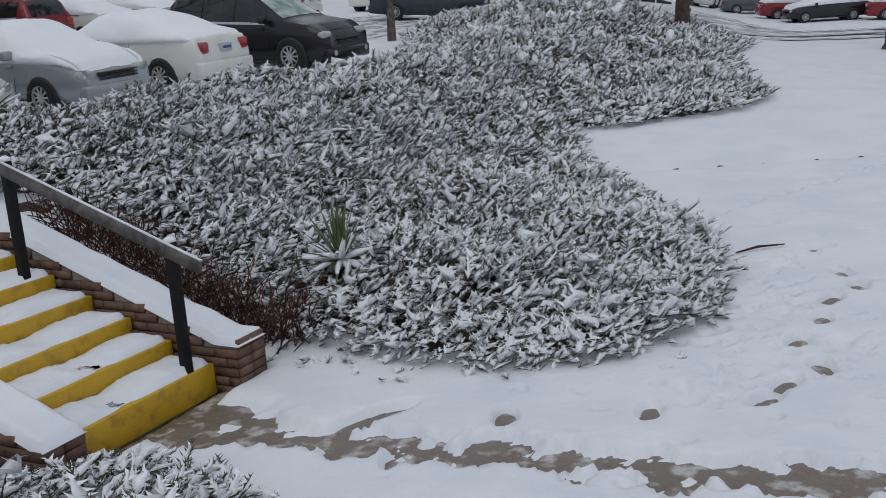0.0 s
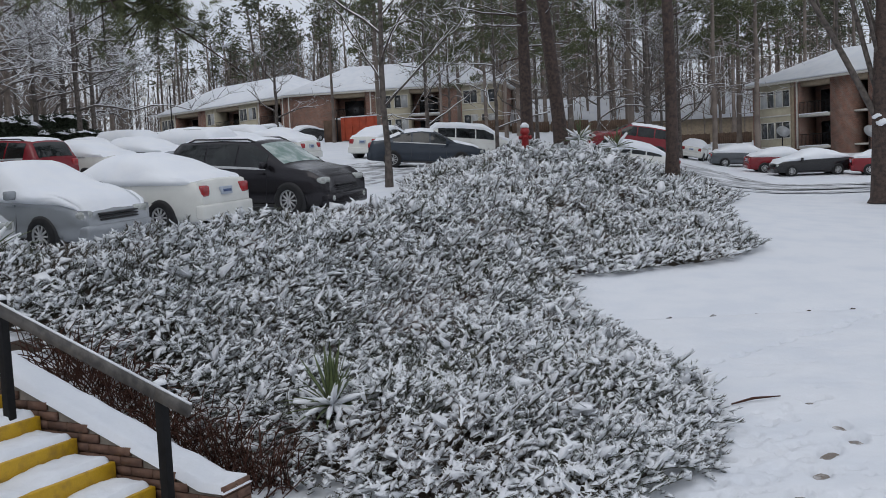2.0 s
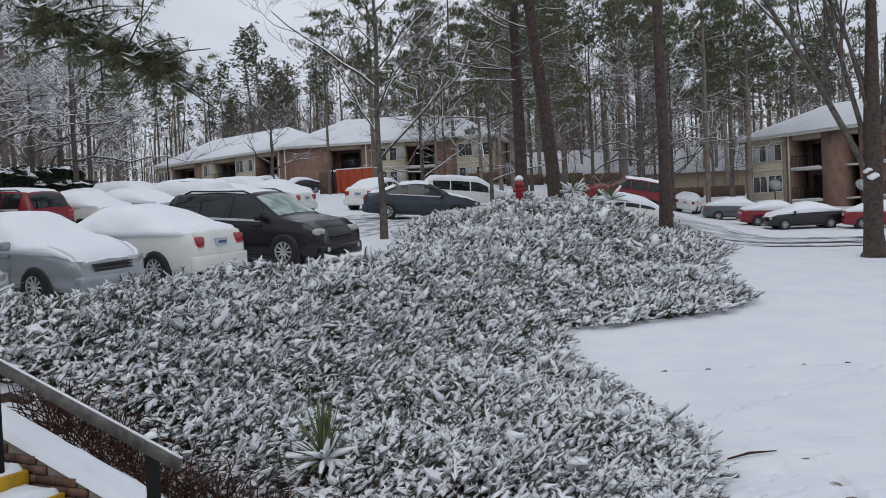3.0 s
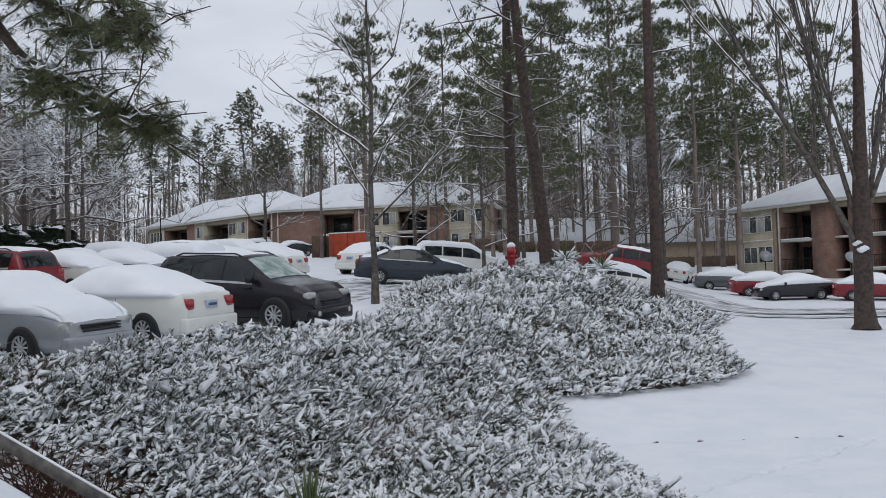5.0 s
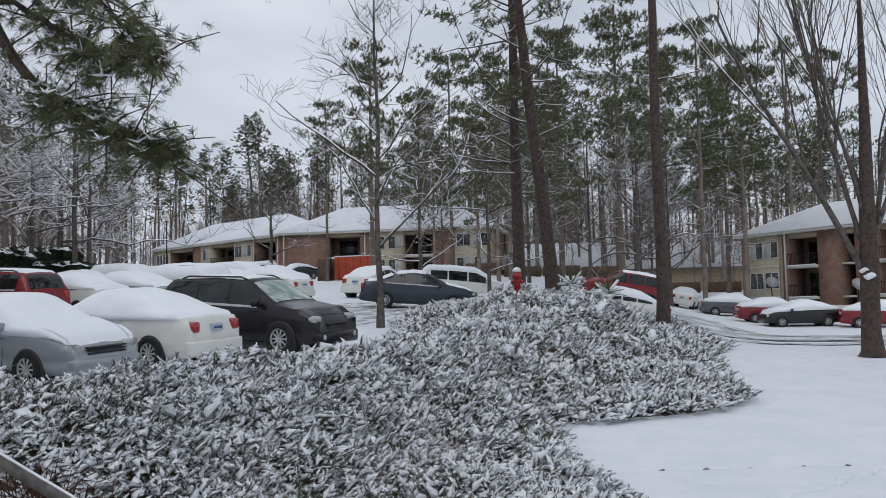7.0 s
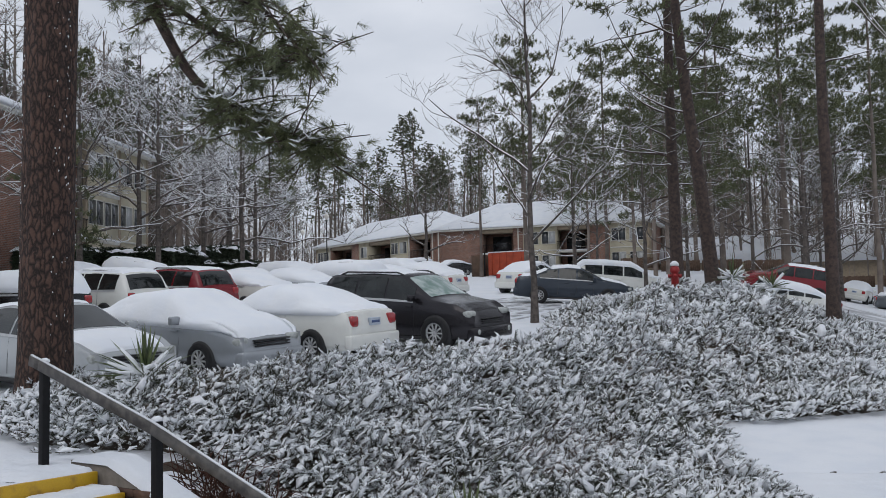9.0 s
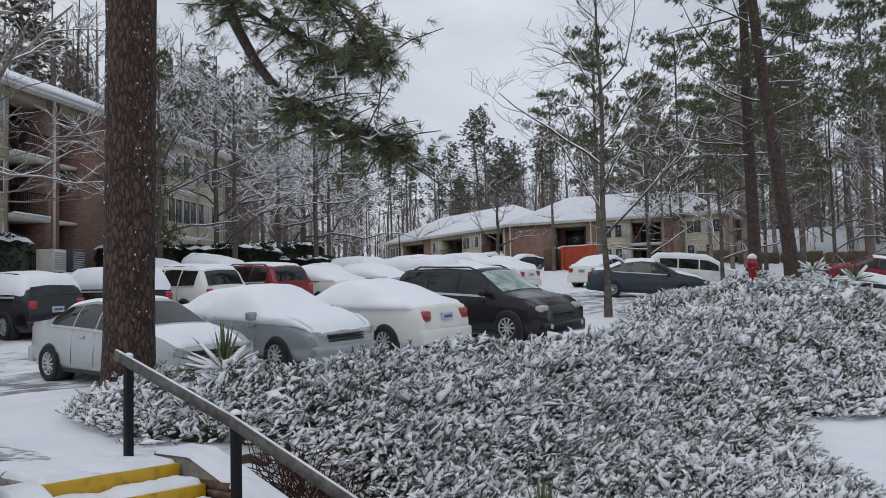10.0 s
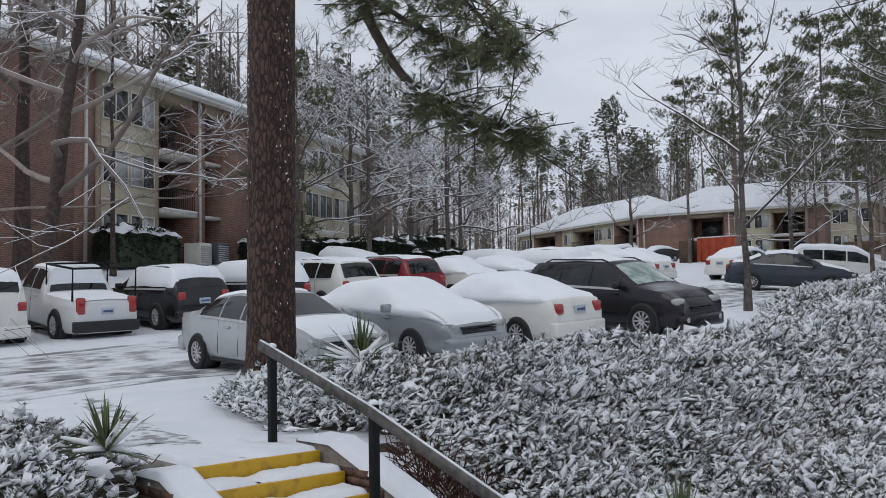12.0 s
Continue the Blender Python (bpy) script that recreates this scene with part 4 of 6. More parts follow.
for i, (kind, p, label) in enumerate(ROW):
    rear = np.array((-17.4, 16.4)) + i * np.array((1.2, 2.4))
    c = rear + U * SHAPES[kind]["L"] / 2
    sn = {0: ((-.95, .5, 1.0, .04),), 1: ((-.97, -.33, 1.0, .05), (-.3, .2, 1.0, .05)), 2: ((-.9, .3, 1.9, .04),), 5: ((-.8, .5, .9, .05),), 4: ((-.8, .9, 1.05, .07),)}.get(i, ((-.96, .94, 1.9, .085),))
    t = car(kind, p, c[0], c[1], U, label, snow=sn)
    if i == 1:
        rk = MB()
        for sx in (-2.5, -.75):
            rk.tube([(sx, -.8, 1.05), (sx, -.8, 1.85), (sx, .8, 1.85), (sx, .8, 1.05)], .03, 6)
        for sy in (-.8, .8):
            rk.tube([(-2.5, sy, 1.85), (-.75, sy, 1.85)], .03, 6)
        part("ladder_rack", rk, BLACK, t, "black steel ladder rack")
# second row, seen between the first cars
for i in range(9):
    p = np.array((-14.5, 31.5)) + i * np.array((1.25, 2.9)) + U * 5.5
    car(("sedan", "suv", "sedan")[i % 3], (WHITE, GREYP, SILVER)[i % 3], p[0], p[1], -U, "car buried under snow in the second row", snow=((-.96, .94, 1.9, .085),))
# behind the mound
car("sedan", NAVY, -0.5, 37, (1, .05), "grey sedan with patchy snow on roof and bonnet", snow=((-.9, -.45, 1, .06), (-.4, .12, 1.0, .08), (.45, .9, .9, .05)))
car("suv", WHITE, 1.6, 43, (1, .1), "car covered with snow behind the mound", snow=ALL)
car("sedan", WHITE, -2.6, 46, (.45, 1), "white car with red tail lights under snow", snow=ALL)
car("sedan", WHITE, 8.4, 42.6, (-1, -.1), "car under thick snow beyond the mound", snow=((-.9, .95, 1.6, .08),), dz=-.3)
car("suv", RED, 10.3, 50.5, (-1, .1), "red car with snow on its roof", snow=((-.75, .1, 1.0, .07),))
for k, (kind, p, x, y, hd, label) in enumerate([("suv", WHITE, 17.0, 72, (.4, 1), "white car under snow"), ("sedan", WHITE, 19.2, 71, (.4, 1), "white car under snow"), ("sedan", GREYP, 20.9, 64.5, (1, -.2), "dark grey sedan with snow on its roof"),
                                               ("sedan", RED, 21.4, 58.5, (1, -.1), "red car with thick snow on its roof"), ("sedan", DARK, 21.9, 55.5, (-1, .05), "black sedan with thick snow on its roof"),
                                               ("sedan", RED, 25.8, 53.4, (1, -.3), "red car with snow on its boot and roof"), ("sedan", GREYP, 29.5, 54.5, (1, -.3), "grey car with snow on its roof")]):
    car(kind, p, x, y, hd, label, snow=((-.94, .94, 1.95, .13),))
for k in range(6):
    p = np.array((-34.5, 106.0)) + k * np.array((4.4, -3.6))
    car(("suv", "sedan")[k % 2], (WHITE, GREYP, DARK)[k % 3], p[0], p[1], (-.7, -.7), "distant parked car under snow", snow=((-.92, .92, 1.4, .1),), group="cars by the long building")

# ---- shrub beds ----
BED = [(-1.2, 7.15), (-0.6, 6.6), (0.1, 6.25), (1.2, 6.35), (2.1, 7.2), (2.6, 8.6), (2.65, 10.5), (2.3, 13), (2.1, 16.4), (3.4, 16.8), (5.3, 17.6), (6.5, 18.9), (6.9, 21.5), (7.6, 25), (9.2, 28.5), (8, 31), (4.5, 34),
       (1.2, 32), (-1.2, 28), (-0.9, 22.6), (-2.3, 18.7), (-4.3, 15.8), (-5.5, 14.2), (-6.2, 12.8), (-7.5, 12.3), (-7.8, 11.0), (-7.0, 10.1), (-5.6, 9.1), (-4.4, 9.05), (-2.9, 8.25)]
BED2 = [(-0.9, 4.3), (-1.5, 4.95), (-2.1, 5.1), (-2.62, 5.0), (-5.2, 6.3), (-5.7, 6.75), (-6.9, 6.7), (-7.7, 5.5), (-7.0, 3.6), (-4, 2.6), (-1, 3.0)]


def edge_dist(x, y, poly):
    """Distance to the outline, positive inside."""
    x, y = np.asarray(x, float), np.asarray(y, float)
    d = near_line(x, y, poly + poly[:1])
    inside = np.zeros(x.shape, bool)
    for (ax, ay), (bx, by) in zip(poly, poly[1:] + poly[:1]):
        cond = ((ay > y) != (by > y)) & (x < (bx - ax) * (y - ay) / (by - ay + 1e-12) + ax)
        inside ^= cond
    return np.where(inside, d, -d)


def lumps(x, y):
    return 0.16 * np.sin(1.9 * x + 0.7 * y) * np.sin(1.3 * y - 0.6 * x + 1) + 0.09 * np.sin(4.3 * x + 1.1) * np.sin(3.7 * y + 0.4 * x)


def bed_top(x, y, poly, tall):
    e = edge_dist(x, y, poly)
    return height(x, y) + np.where(e > 0, (tall * (1 - 0.32 * sm(9, 13, y)) + lumps(x, y)) * np.sqrt(np.clip(e / 1.1, 0, 1)), -0.1)


def sprig_pieces(bend, rise):
    """A curved feathery juniper sprig along x with side leaves, and the snow that lies on it."""
    def spine(t, up=0.0):
        return np.array([t, bend * t * t, rise * t * t + up])
    g = MB()
    g.tube([spine(0), spine(1.08)], [.06, .012], 3, False)
    tri = [f for q in np.concatenate(g.f) for f in ((q[0], q[1], q[2]), (q[0], q[2], q[3]))]
    vs = list(np.concatenate(g.v))
    s = MB()
    s.tube([spine(.08, .08), spine(.4, .18), spine(1.0, .1)], [.04, .25, .07], 3, False)
    st = [f for q in np.concatenate(s.f) for f in ((q[0], q[1], q[2]), (q[0], q[2], q[3]))]
    sv = list(np.concatenate(s.v))
    for k, t in enumerate((.2, .4, .6, .78, .92)):
        for sgn in (1, -1):
            c = spine(t)
            reach = .46 * (1.1 - .65 * t)
            tip = c + [.2, sgn * reach, .1 + .14 * (k % 2)]
            b = len(vs)
            vs += [c - [.055, 0, 0], c + [.055, 0, .03], tip]
            tri.append((b, b + 1, b + 2))
            if (k + (sgn > 0)) % 2 or k == 2:
                b = len(sv)
                sv += [c + [-.1, 0, .14], c + [.18, 0, .16], c + (tip - c) * 1.05 + [.05, 0, .08]]
                st.append((b, b + 1, b + 2))
    return np.array(vs), np.array(tri), np.array(sv), np.array(st)


SPRIGS = [sprig_pieces(.0, .34), sprig_pieces(.42, .1), sprig_pieces(-.45, .2), sprig_pieces(.2, -.25)]
YUCCAS = [(-1.03, 8.05), (-5.15, 5.95), (-5.35, 10.9)]


def bed(poly, tall, density, label, seed, snowy=1.0):
    rs = np.random.RandomState(seed)
    p = np.array(poly)
    x0, y0, x1, y1 = *p.min(0), *p.max(0)
    n = int((x1 - x0) * (y1 - y0) * density(0))
    x, y = rs.uniform(x0, x1, n), rs.uniform(y0, y1, n)
    stray = (edge_dist(x, y, poly) > -0.4) & (rs.rand(n) < 0.02) & (y < 9) & (x < 1.6)
    keep = (stray | (edge_dist(x, y, poly) > 0.02 + 0.28 * (rs.rand(n) ** 2) * (0.5 + 0.5 * np.sin(3.1 * x + 2.3 * y)))) & (rs.rand(n) < density(np.hypot(x, y)) / density(0))
    for cx, cy in YUCCAS:
        keep &= np.hypot(x - cx, y - cy) > 0.26
    x, y = x[keep], y[keep]
    n = len(x)
    top = bed_top(x, y, poly, tall)
    ground_z = height(x, y)
    down = rs.rand(n) ** 1.6 * 0.45
    z = np.maximum(ground_z + (top - ground_z) * (1 - down) - 0.06, ground_z)
    yaw = 0.2 + 1.1 * np.sin(0.9 * x + 1.7 * y) * np.cos(1.3 * x - 0.6 * y) + rs.normal(0, 0.85, n) + (rs.rand(n) < 0.35) * rs.uniform(-3, 3, n)
    el = rs.uniform(-0.15, 0.85, n) + (rs.rand(n) < 0.12) * 0.5
    out = 1 - np.clip(edge_dist(x, y, poly) / 0.8, 0, 1)
    el *= 1 - 0.5 * out
    fwd = np.stack([np.cos(yaw) * np.cos(el), np.sin(yaw) * np.cos(el), np.sin(el)], 1)
    far_k = 0.86 + 0.5 * sm(8, 24, np.hypot(x, y))
    wild = np.exp(rs.normal(0, 0.26, n))
    ln = 0.108 * wild * far_k
    thick = rs.uniform(0.075, 0.12, n) * np.sqrt(wild) * far_k
    tall_one = rs.rand(n) < 0.09
    ln = np.where(tall_one, ln * 1.7, ln)
    up = np.tile([0.0, 0, 1], (n, 1)) + rs.normal(0, 0.25, (n, 3))
    pl = frames(np.stack([x, y, z], 1), fwd, up, np.stack([ln, thick, thick], 1))
    ob = thing("shrub_bed", Matrix.Identity(4), label, "shrubs", kind="stuff")
    # raised sheet inside the shrubs: litter plus painted shade for the gaps
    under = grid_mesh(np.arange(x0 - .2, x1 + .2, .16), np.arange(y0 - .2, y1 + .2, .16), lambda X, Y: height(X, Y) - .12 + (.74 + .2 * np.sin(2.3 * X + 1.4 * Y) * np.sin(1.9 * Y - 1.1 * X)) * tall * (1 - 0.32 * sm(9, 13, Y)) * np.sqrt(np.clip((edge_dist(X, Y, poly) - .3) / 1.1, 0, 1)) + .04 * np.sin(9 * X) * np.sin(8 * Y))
    part("undergrowth", under, LITTERSHADE, ob, "litter dusted with snow, darkened as shade between the sprigs", smooth=True)
    bare = np.sin(0.9 * x + 0.35 * y + 1.3) * np.sin(0.8 * y - 0.5 * x) + 0.6 * np.sin(2.7 * x + 1.9 * y) * np.sin(2.2 * y - 1.6 * x)
    has = rs.rand(n) < np.clip(0.95 + 0.3 * bare, 0.45, 1) * (1 - 0.35 * down)
    kind_of = rs.randint(0, len(SPRIGS), n)
    leaf, cap = MB(), MB()
    for k, (lv, lf, sv, sf) in enumerate(SPRIGS):
        leaf.many(lv, lf, pl[kind_of == k])
        sp = pl[has & (kind_of == k)].copy()
        m = len(sp)
        sp[:, :3, 1:3] *= (np.exp(rs.normal(0.02, 0.32, m)) * (1 + 0.7 * (rs.rand(m) < 0.07)))[:, None, None]
        sp[:, :3, 0] *= rs.uniform(0.6, 1.1, m)[:, None]
        cap.many(sv, sf, sp)
    part("foliage", leaf, JUNIPER, ob)
    part("snow", cap, SNOWCAP, ob, "snow clinging to every sprig", smooth=True)
    return ob


bed(BED, 0.55, lambda r: np.interp(r, [0, 9, 14, 22, 40], [640, 640, 360, 165, 100]), "low juniper shrubs with snow on every sprig", 3)
bed(BED2, 0.52, lambda r: 480 + 0 * r, "low juniper shrubs with snow beside the steps", 4)


def blades(name, x, y, z, n, size, seed, label, snowy=0.5):
    rs = random.Random(seed)
    ob = thing("yucca", pose(x, y, z), label, "yucca plant", "yuccas")
    s = MB()
    for k in range(n):
        a, e = rs.uniform(0, 6.283), radians(rs.choice([4, 10, 18, 28, 45, 60, 78]) + rs.uniform(-8, 8))
        L, w = size * rs.uniform(.75, 1.1), size * .035
        d = np.array([math.cos(a) * math.cos(e), math.sin(a) * math.cos(e), math.sin(e)])
        side = np.array([-math.sin(a), math.cos(a), 0])
        droop = np.array([0, 0, -1]) * L * .22 * math.cos(e)
        pts = [d * L * t + droop * t * t for t in (0, .35, .7, 1)]
        ws = [w * .8, w, w * .7, w * .05]
        vs = [q for p_, w_ in zip(pts, ws) for q in (p_ - side * w_, p_ + side * w_, p_ + np.array([0, 0, -w_ * .7]))]
        fs = [(3 * i + j, 3 * i + (j + 1) % 3, 3 * i + 3 + (j + 1) % 3, 3 * i + 3 + j) for i in range(3) for j in range(3)]
        part("blade", MB().add(vs, fs), YUCCA, ob)
        if rs.random() < snowy and e < 1.0:
            s.tube([p_ + np.array([0, 0, w * .5]) for p_ in pts[:3]], [w * .9, w * 1.5, w * .8], 5)
    if s.n:
        tagged(part("snow", s, SNOWCAP, ob, "snow along the blades", smooth=True), kind="stuff")


blades("yucca", -1.03, 8.05, gz(-1.03, 8.05) + .46, 60, .56, 1, "green yucca with long pointed blades half under snow")
blades("yucca", -5.15, 5.95, gz(-5.15, 5.95) + .36, 50, .5, 2, "green yucca with upright blades beside the steps", .35)
blades("yucca", -5.35, 10.9, gz(-5.35, 10.9) + .5, 60, .7, 3, "drooping green yucca below the pine", .5)
blades("yucca", 4.4, 29.2, gz(4.4, 29.2) + .7, 46, .75, 4, "spiky yucca on the mound", .5)
blades("yucca", 5.5, 29, gz(5.5, 29) + .65, 46, .75, 5, "spiky yucca on the mound", .5)

# brown dead twigs at the corner of the bed and under the rail
tw = MB()
rs = random.Random(8)
for k in range(600):
    t = 0.06 + 0.94 * rs.random()
    bx, by = -1.35 - 2.3 * t ** 1.5 + rs.gauss(0, .12), 7.35 + 1.1 * t ** 1.5 + rs.gauss(0, .15)
    bz = gz(bx, by)
    a, L = rs.uniform(0, 6.283), rs.uniform(.2, .5)
    e = rs.uniform(.2, 1.4)
    p1 = np.array([bx, by, bz])
    p2 = p1 + L * np.array([math.cos(a) * math.cos(e), math.sin(a) * math.cos(e), math.sin(e)])
    p3 = p2 + .5 * L * np.array([math.cos(a + rs.uniform(-.8, .8)), math.sin(a), rs.uniform(-.6, .5)])
    tw.tube([p1, p2, p3], [.006, .005, .002], 3, False)
brush = tagged(part("dead_twigs", tw, DEADTWIG), "tangle of dead brown twigs at the edge of the shrubs", "twigs", kind="stuff")

# ---- trees ----
def branch_path(rs, start, d, length, n, wander, lift):
    pts, p, d = [np.array(start, float)], np.array(start, float), np.array(d, float)
    for i in range(n):
        d = d + np.array([rs.gauss(0, wander), rs.gauss(0, wander), rs.gauss(0, wander) + lift])
        d /= np.linalg.norm(d)
        p = p + d * length / n
        pts.append(p.copy())
    return np.array(pts), d


def snow_strip(s, pts, radii, rs, grow=1.0):
    """Snow lying along the flatter branches."""
    d = pts[-1] - pts[0]
    if abs(d[2]) < 0.86 * np.linalg.norm(d):
        r = np.asarray(radii)
        t = np.minimum(r * .8, .03) + .0035 * grow
        s.tube(pts + np.stack([0 * r, 0 * r, r - t * .45], 1), t, 3, False)


def grow(w, s, rs, start, d, length, r, level, kids, wander=.14, lift=.04, snow=1.0, spread=.75, minr=.006):
    n = 6 if level > 1 else 4 if level else 3
    pts, dd = branch_path(rs, start, d, length, n, wander, lift)
    radii = np.linspace(r, max(r * .35, minr * .6), n + 1)
    w.tube(pts, radii, 6 if r > .05 else 4 if r > .015 else 3, False)
    if s is not None and rs.random() < snow * (1 if level else .5):
        snow_strip(s, pts, radii, rs, snow)
    if level == 0:
        return
    for k in range(kids[level - 1]):
        t = rs.uniform(.25, 1)
        i = min(int(t * n), n - 1)
        base = pts[i] + (pts[i + 1] - pts[i]) * (t * n - i)
        a = rs.uniform(0, 6.283)
        ax = np.array([math.cos(a), math.sin(a), rs.uniform(-.15, .5)])
        nd = dd * (1 - spread * .5) + ax * spread
        nd /= np.linalg.norm(nd)
        grow(w, s, rs, base, nd, length * rs.uniform(.42, .68), max(radii[i] * .55, minr), level - 1, kids, wander, lift, snow, spread, minr)


def bare_tree(x, y, label, seed, h, r, limbs, kids, first=.3, lean=(0, 0), snow=.7, mat=GREYBARK, lens=.45, up=(.25, .8), lift=.03, spread=.75, minr=.007, sink=.1, group="bare trees"):
    rs = random.Random(seed)
    z = gz(x, y) - sink
    t = thing("tree", pose(x, y, z), label, "tree", group)
    tr, w, s = MB(), MB(), MB()
    n = 9
    pts = np.array([[lean[0] * (i / n) + rs.gauss(0, .01 * h * .3), lean[1] * (i / n), h * i / n] for i in range(n + 1)])
    radii = r * (1 - .8 * np.linspace(0, 1, n + 1) ** 1.1)
    radii[0] *= 1.35
    tr.tube(pts, radii, 10, False)
    for k in range(limbs):
        f = first + (1 - first) * (k + rs.random() * .7) / limbs
        i = min(int(f * n), n - 1)
        base = pts[i] + (pts[i + 1] - pts[i]) * (f * n - i)
        a = k * 2.4 + rs.uniform(-.5, .5)
        u = rs.uniform(*up)
        d = np.array([math.cos(a), math.sin(a), u])
        grow(w, s, rs, base, d / np.linalg.norm(d), h * lens * (1.15 - .75 * f) * rs.uniform(.8, 1.2), max(radii[i] * .5, minr * 1.5), len(kids), kids, .2, lift, snow, spread, minr)
    part("trunk", tr, mat, t, smooth=True)
    part("crown", w, TWIG if mat is not GREYBARK else GREYBARK, t, "bare branches")
    if s.n:
        tagged(part("snow", s, SNOWCAP, t, "snow lying along the branches"), kind="stuff")
    return t


def tuft(n, long_, width, seed, flat=.6):
    rs = random.Random(seed)
    vs, fs = [], []
    for k in range(n):
        a, e = rs.uniform(0, 6.283), rs.uniform(-.5, 1.2) * flat
        d = np.array([math.cos(a) * math.cos(e), math.sin(a) * math.cos(e), math.sin(e)]) * long_ * rs.uniform(.7, 1.1)
        sd = np.cross(d, [rs.uniform(-1, 1), rs.uniform(-1, 1), 1])
        sd = sd / np.linalg.norm(sd) * width
        b = len(vs)
        vs += [tuple(-sd), tuple(sd), tuple(d)]
        fs.append((b, b + 1, b + 2))
    return np.array(vs), np.array(fs)


def place_tufts(mb, piece, pos, rs, size):
    n = len(pos)
    a = rs.uniform(0, 6.283, n)
    fwd = np.stack([np.cos(a), np.sin(a), rs.uniform(-.3, .3, n)], 1)
    mb.many(*piece, frames(np.array(pos), fwd, np.tile([0, 0, 1.0], (n, 1)) + rs.normal(0, .2, (n, 3)), rs.uniform(.7, 1.3, n) * size))


TUFT = tuft(12, .25, .021, 2, 1.0)
FARTUFT = tuft(9, .62, .10, 3, .8)
SNOWTUFT = tuft(5, .17, .026, 4, .4)


def pine(x, y, label, seed, h, r, crown_from, reach, lean=(0, 0), bark=BARK, n=30, dead=8, tufts=16, snow=.16, size=1.0, low_limbs=()):
    rs, nr = random.Random(seed), np.random.RandomState(seed)
    z = gz(x, y) - .15
    t = thing("pine_tree", pose(x, y, z), label, "pine tree", "pine trees")
    tr, w, s, nd = MB(), MB(), MB(), MB()
    k = 14
    pts = np.array([[lean[0] * i / k + .02 * math.sin(i), lean[1] * i / k + .02 * math.cos(i * 1.3), h * i / k] for i in range(k + 1)])
    radii = r * (1 - .72 * np.linspace(0, 1, k + 1))
    radii[0] *= 1.3
    tr.tube(pts, radii, 14, False)
    tips = []
    def limb(f, a, L, u, green):
        i = min(int(f * k), k - 1)
        base = pts[i] + (pts[i + 1] - pts[i]) * (f * k - i)
        d = np.array([math.cos(a), math.sin(a), u])
        p, dd = branch_path(rs, base, d / np.linalg.norm(d), L, 6, .12, .02)
        rr = np.linspace(max(.012, r * .16), .008, 7)
        w.tube(p, rr, 5, False)
        if rs.random() < .75:
            snow_strip(s, p, rr, rs, 1.2)
        if not green:
            for q in range(3):
                grow(w, s, rs, p[rs.randint(2, 5)], [rs.gauss(0, 1), rs.gauss(0, 1), .3], L * .35, .012, 1, (2,), .2, 0, .7)
            return
        for q in range(max(3, tufts // 3)):
            tt = 1.0 if q == 0 else rs.uniform(.35, 1.0)
            ii = min(int(tt * 6), 5)
            b = p[ii] + (p[ii + 1] - p[ii]) * (tt * 6 - ii)
            off = np.array([rs.gauss(0, .16), rs.gauss(0, .16), rs.gauss(.06, .07)]) * L * .8
            w.tube([b, b + off], [.012, .005], 3, False)
            for c in range(11):
                tips.append(b + off + np.array([rs.gauss(0, .24), rs.gauss(0, .24), rs.gauss(.04, .13)]) * size)
    for q in range(n):
        f = crown_from + (1 - crown_from) * (q + rs.random()) / n
        limb(f, q * 2.4 + rs.uniform(-.4, .4), reach * (1.1 - .7 * ((f - crown_from) / (1 - crown_from)) ** 1.4) * rs.uniform(.6, 1.15), rs.uniform(-.05, .5), True)
    for q in range(dead):
        limb(rs.uniform(.18, crown_from), rs.uniform(0, 6.28), reach * rs.uniform(.3, .7), rs.uniform(-.1, .3), False)
    for f, a, L, u in low_limbs:
        limb(f, a, L, u, True)
    tips = np.array(tips)
    place_tufts(nd, TUFT, tips, nr, size)
    part("trunk", tr, bark, t, smooth=True)
    tagged(part("branchwork", w, bark, t), kind="stuff")
    tagged(part("crown", nd, NEEDLE, t, "green needle tufts"), kind="stuff")
    pick = tips[nr.rand(len(tips)) < snow * .7]
    if len(pick):
        place_tufts(s, SNOWTUFT, pick + [0, 0, .08], nr, size)
    tagged(part("snow", s, SNOWCAP, t, "snow on boughs"), kind="stuff")
    return t


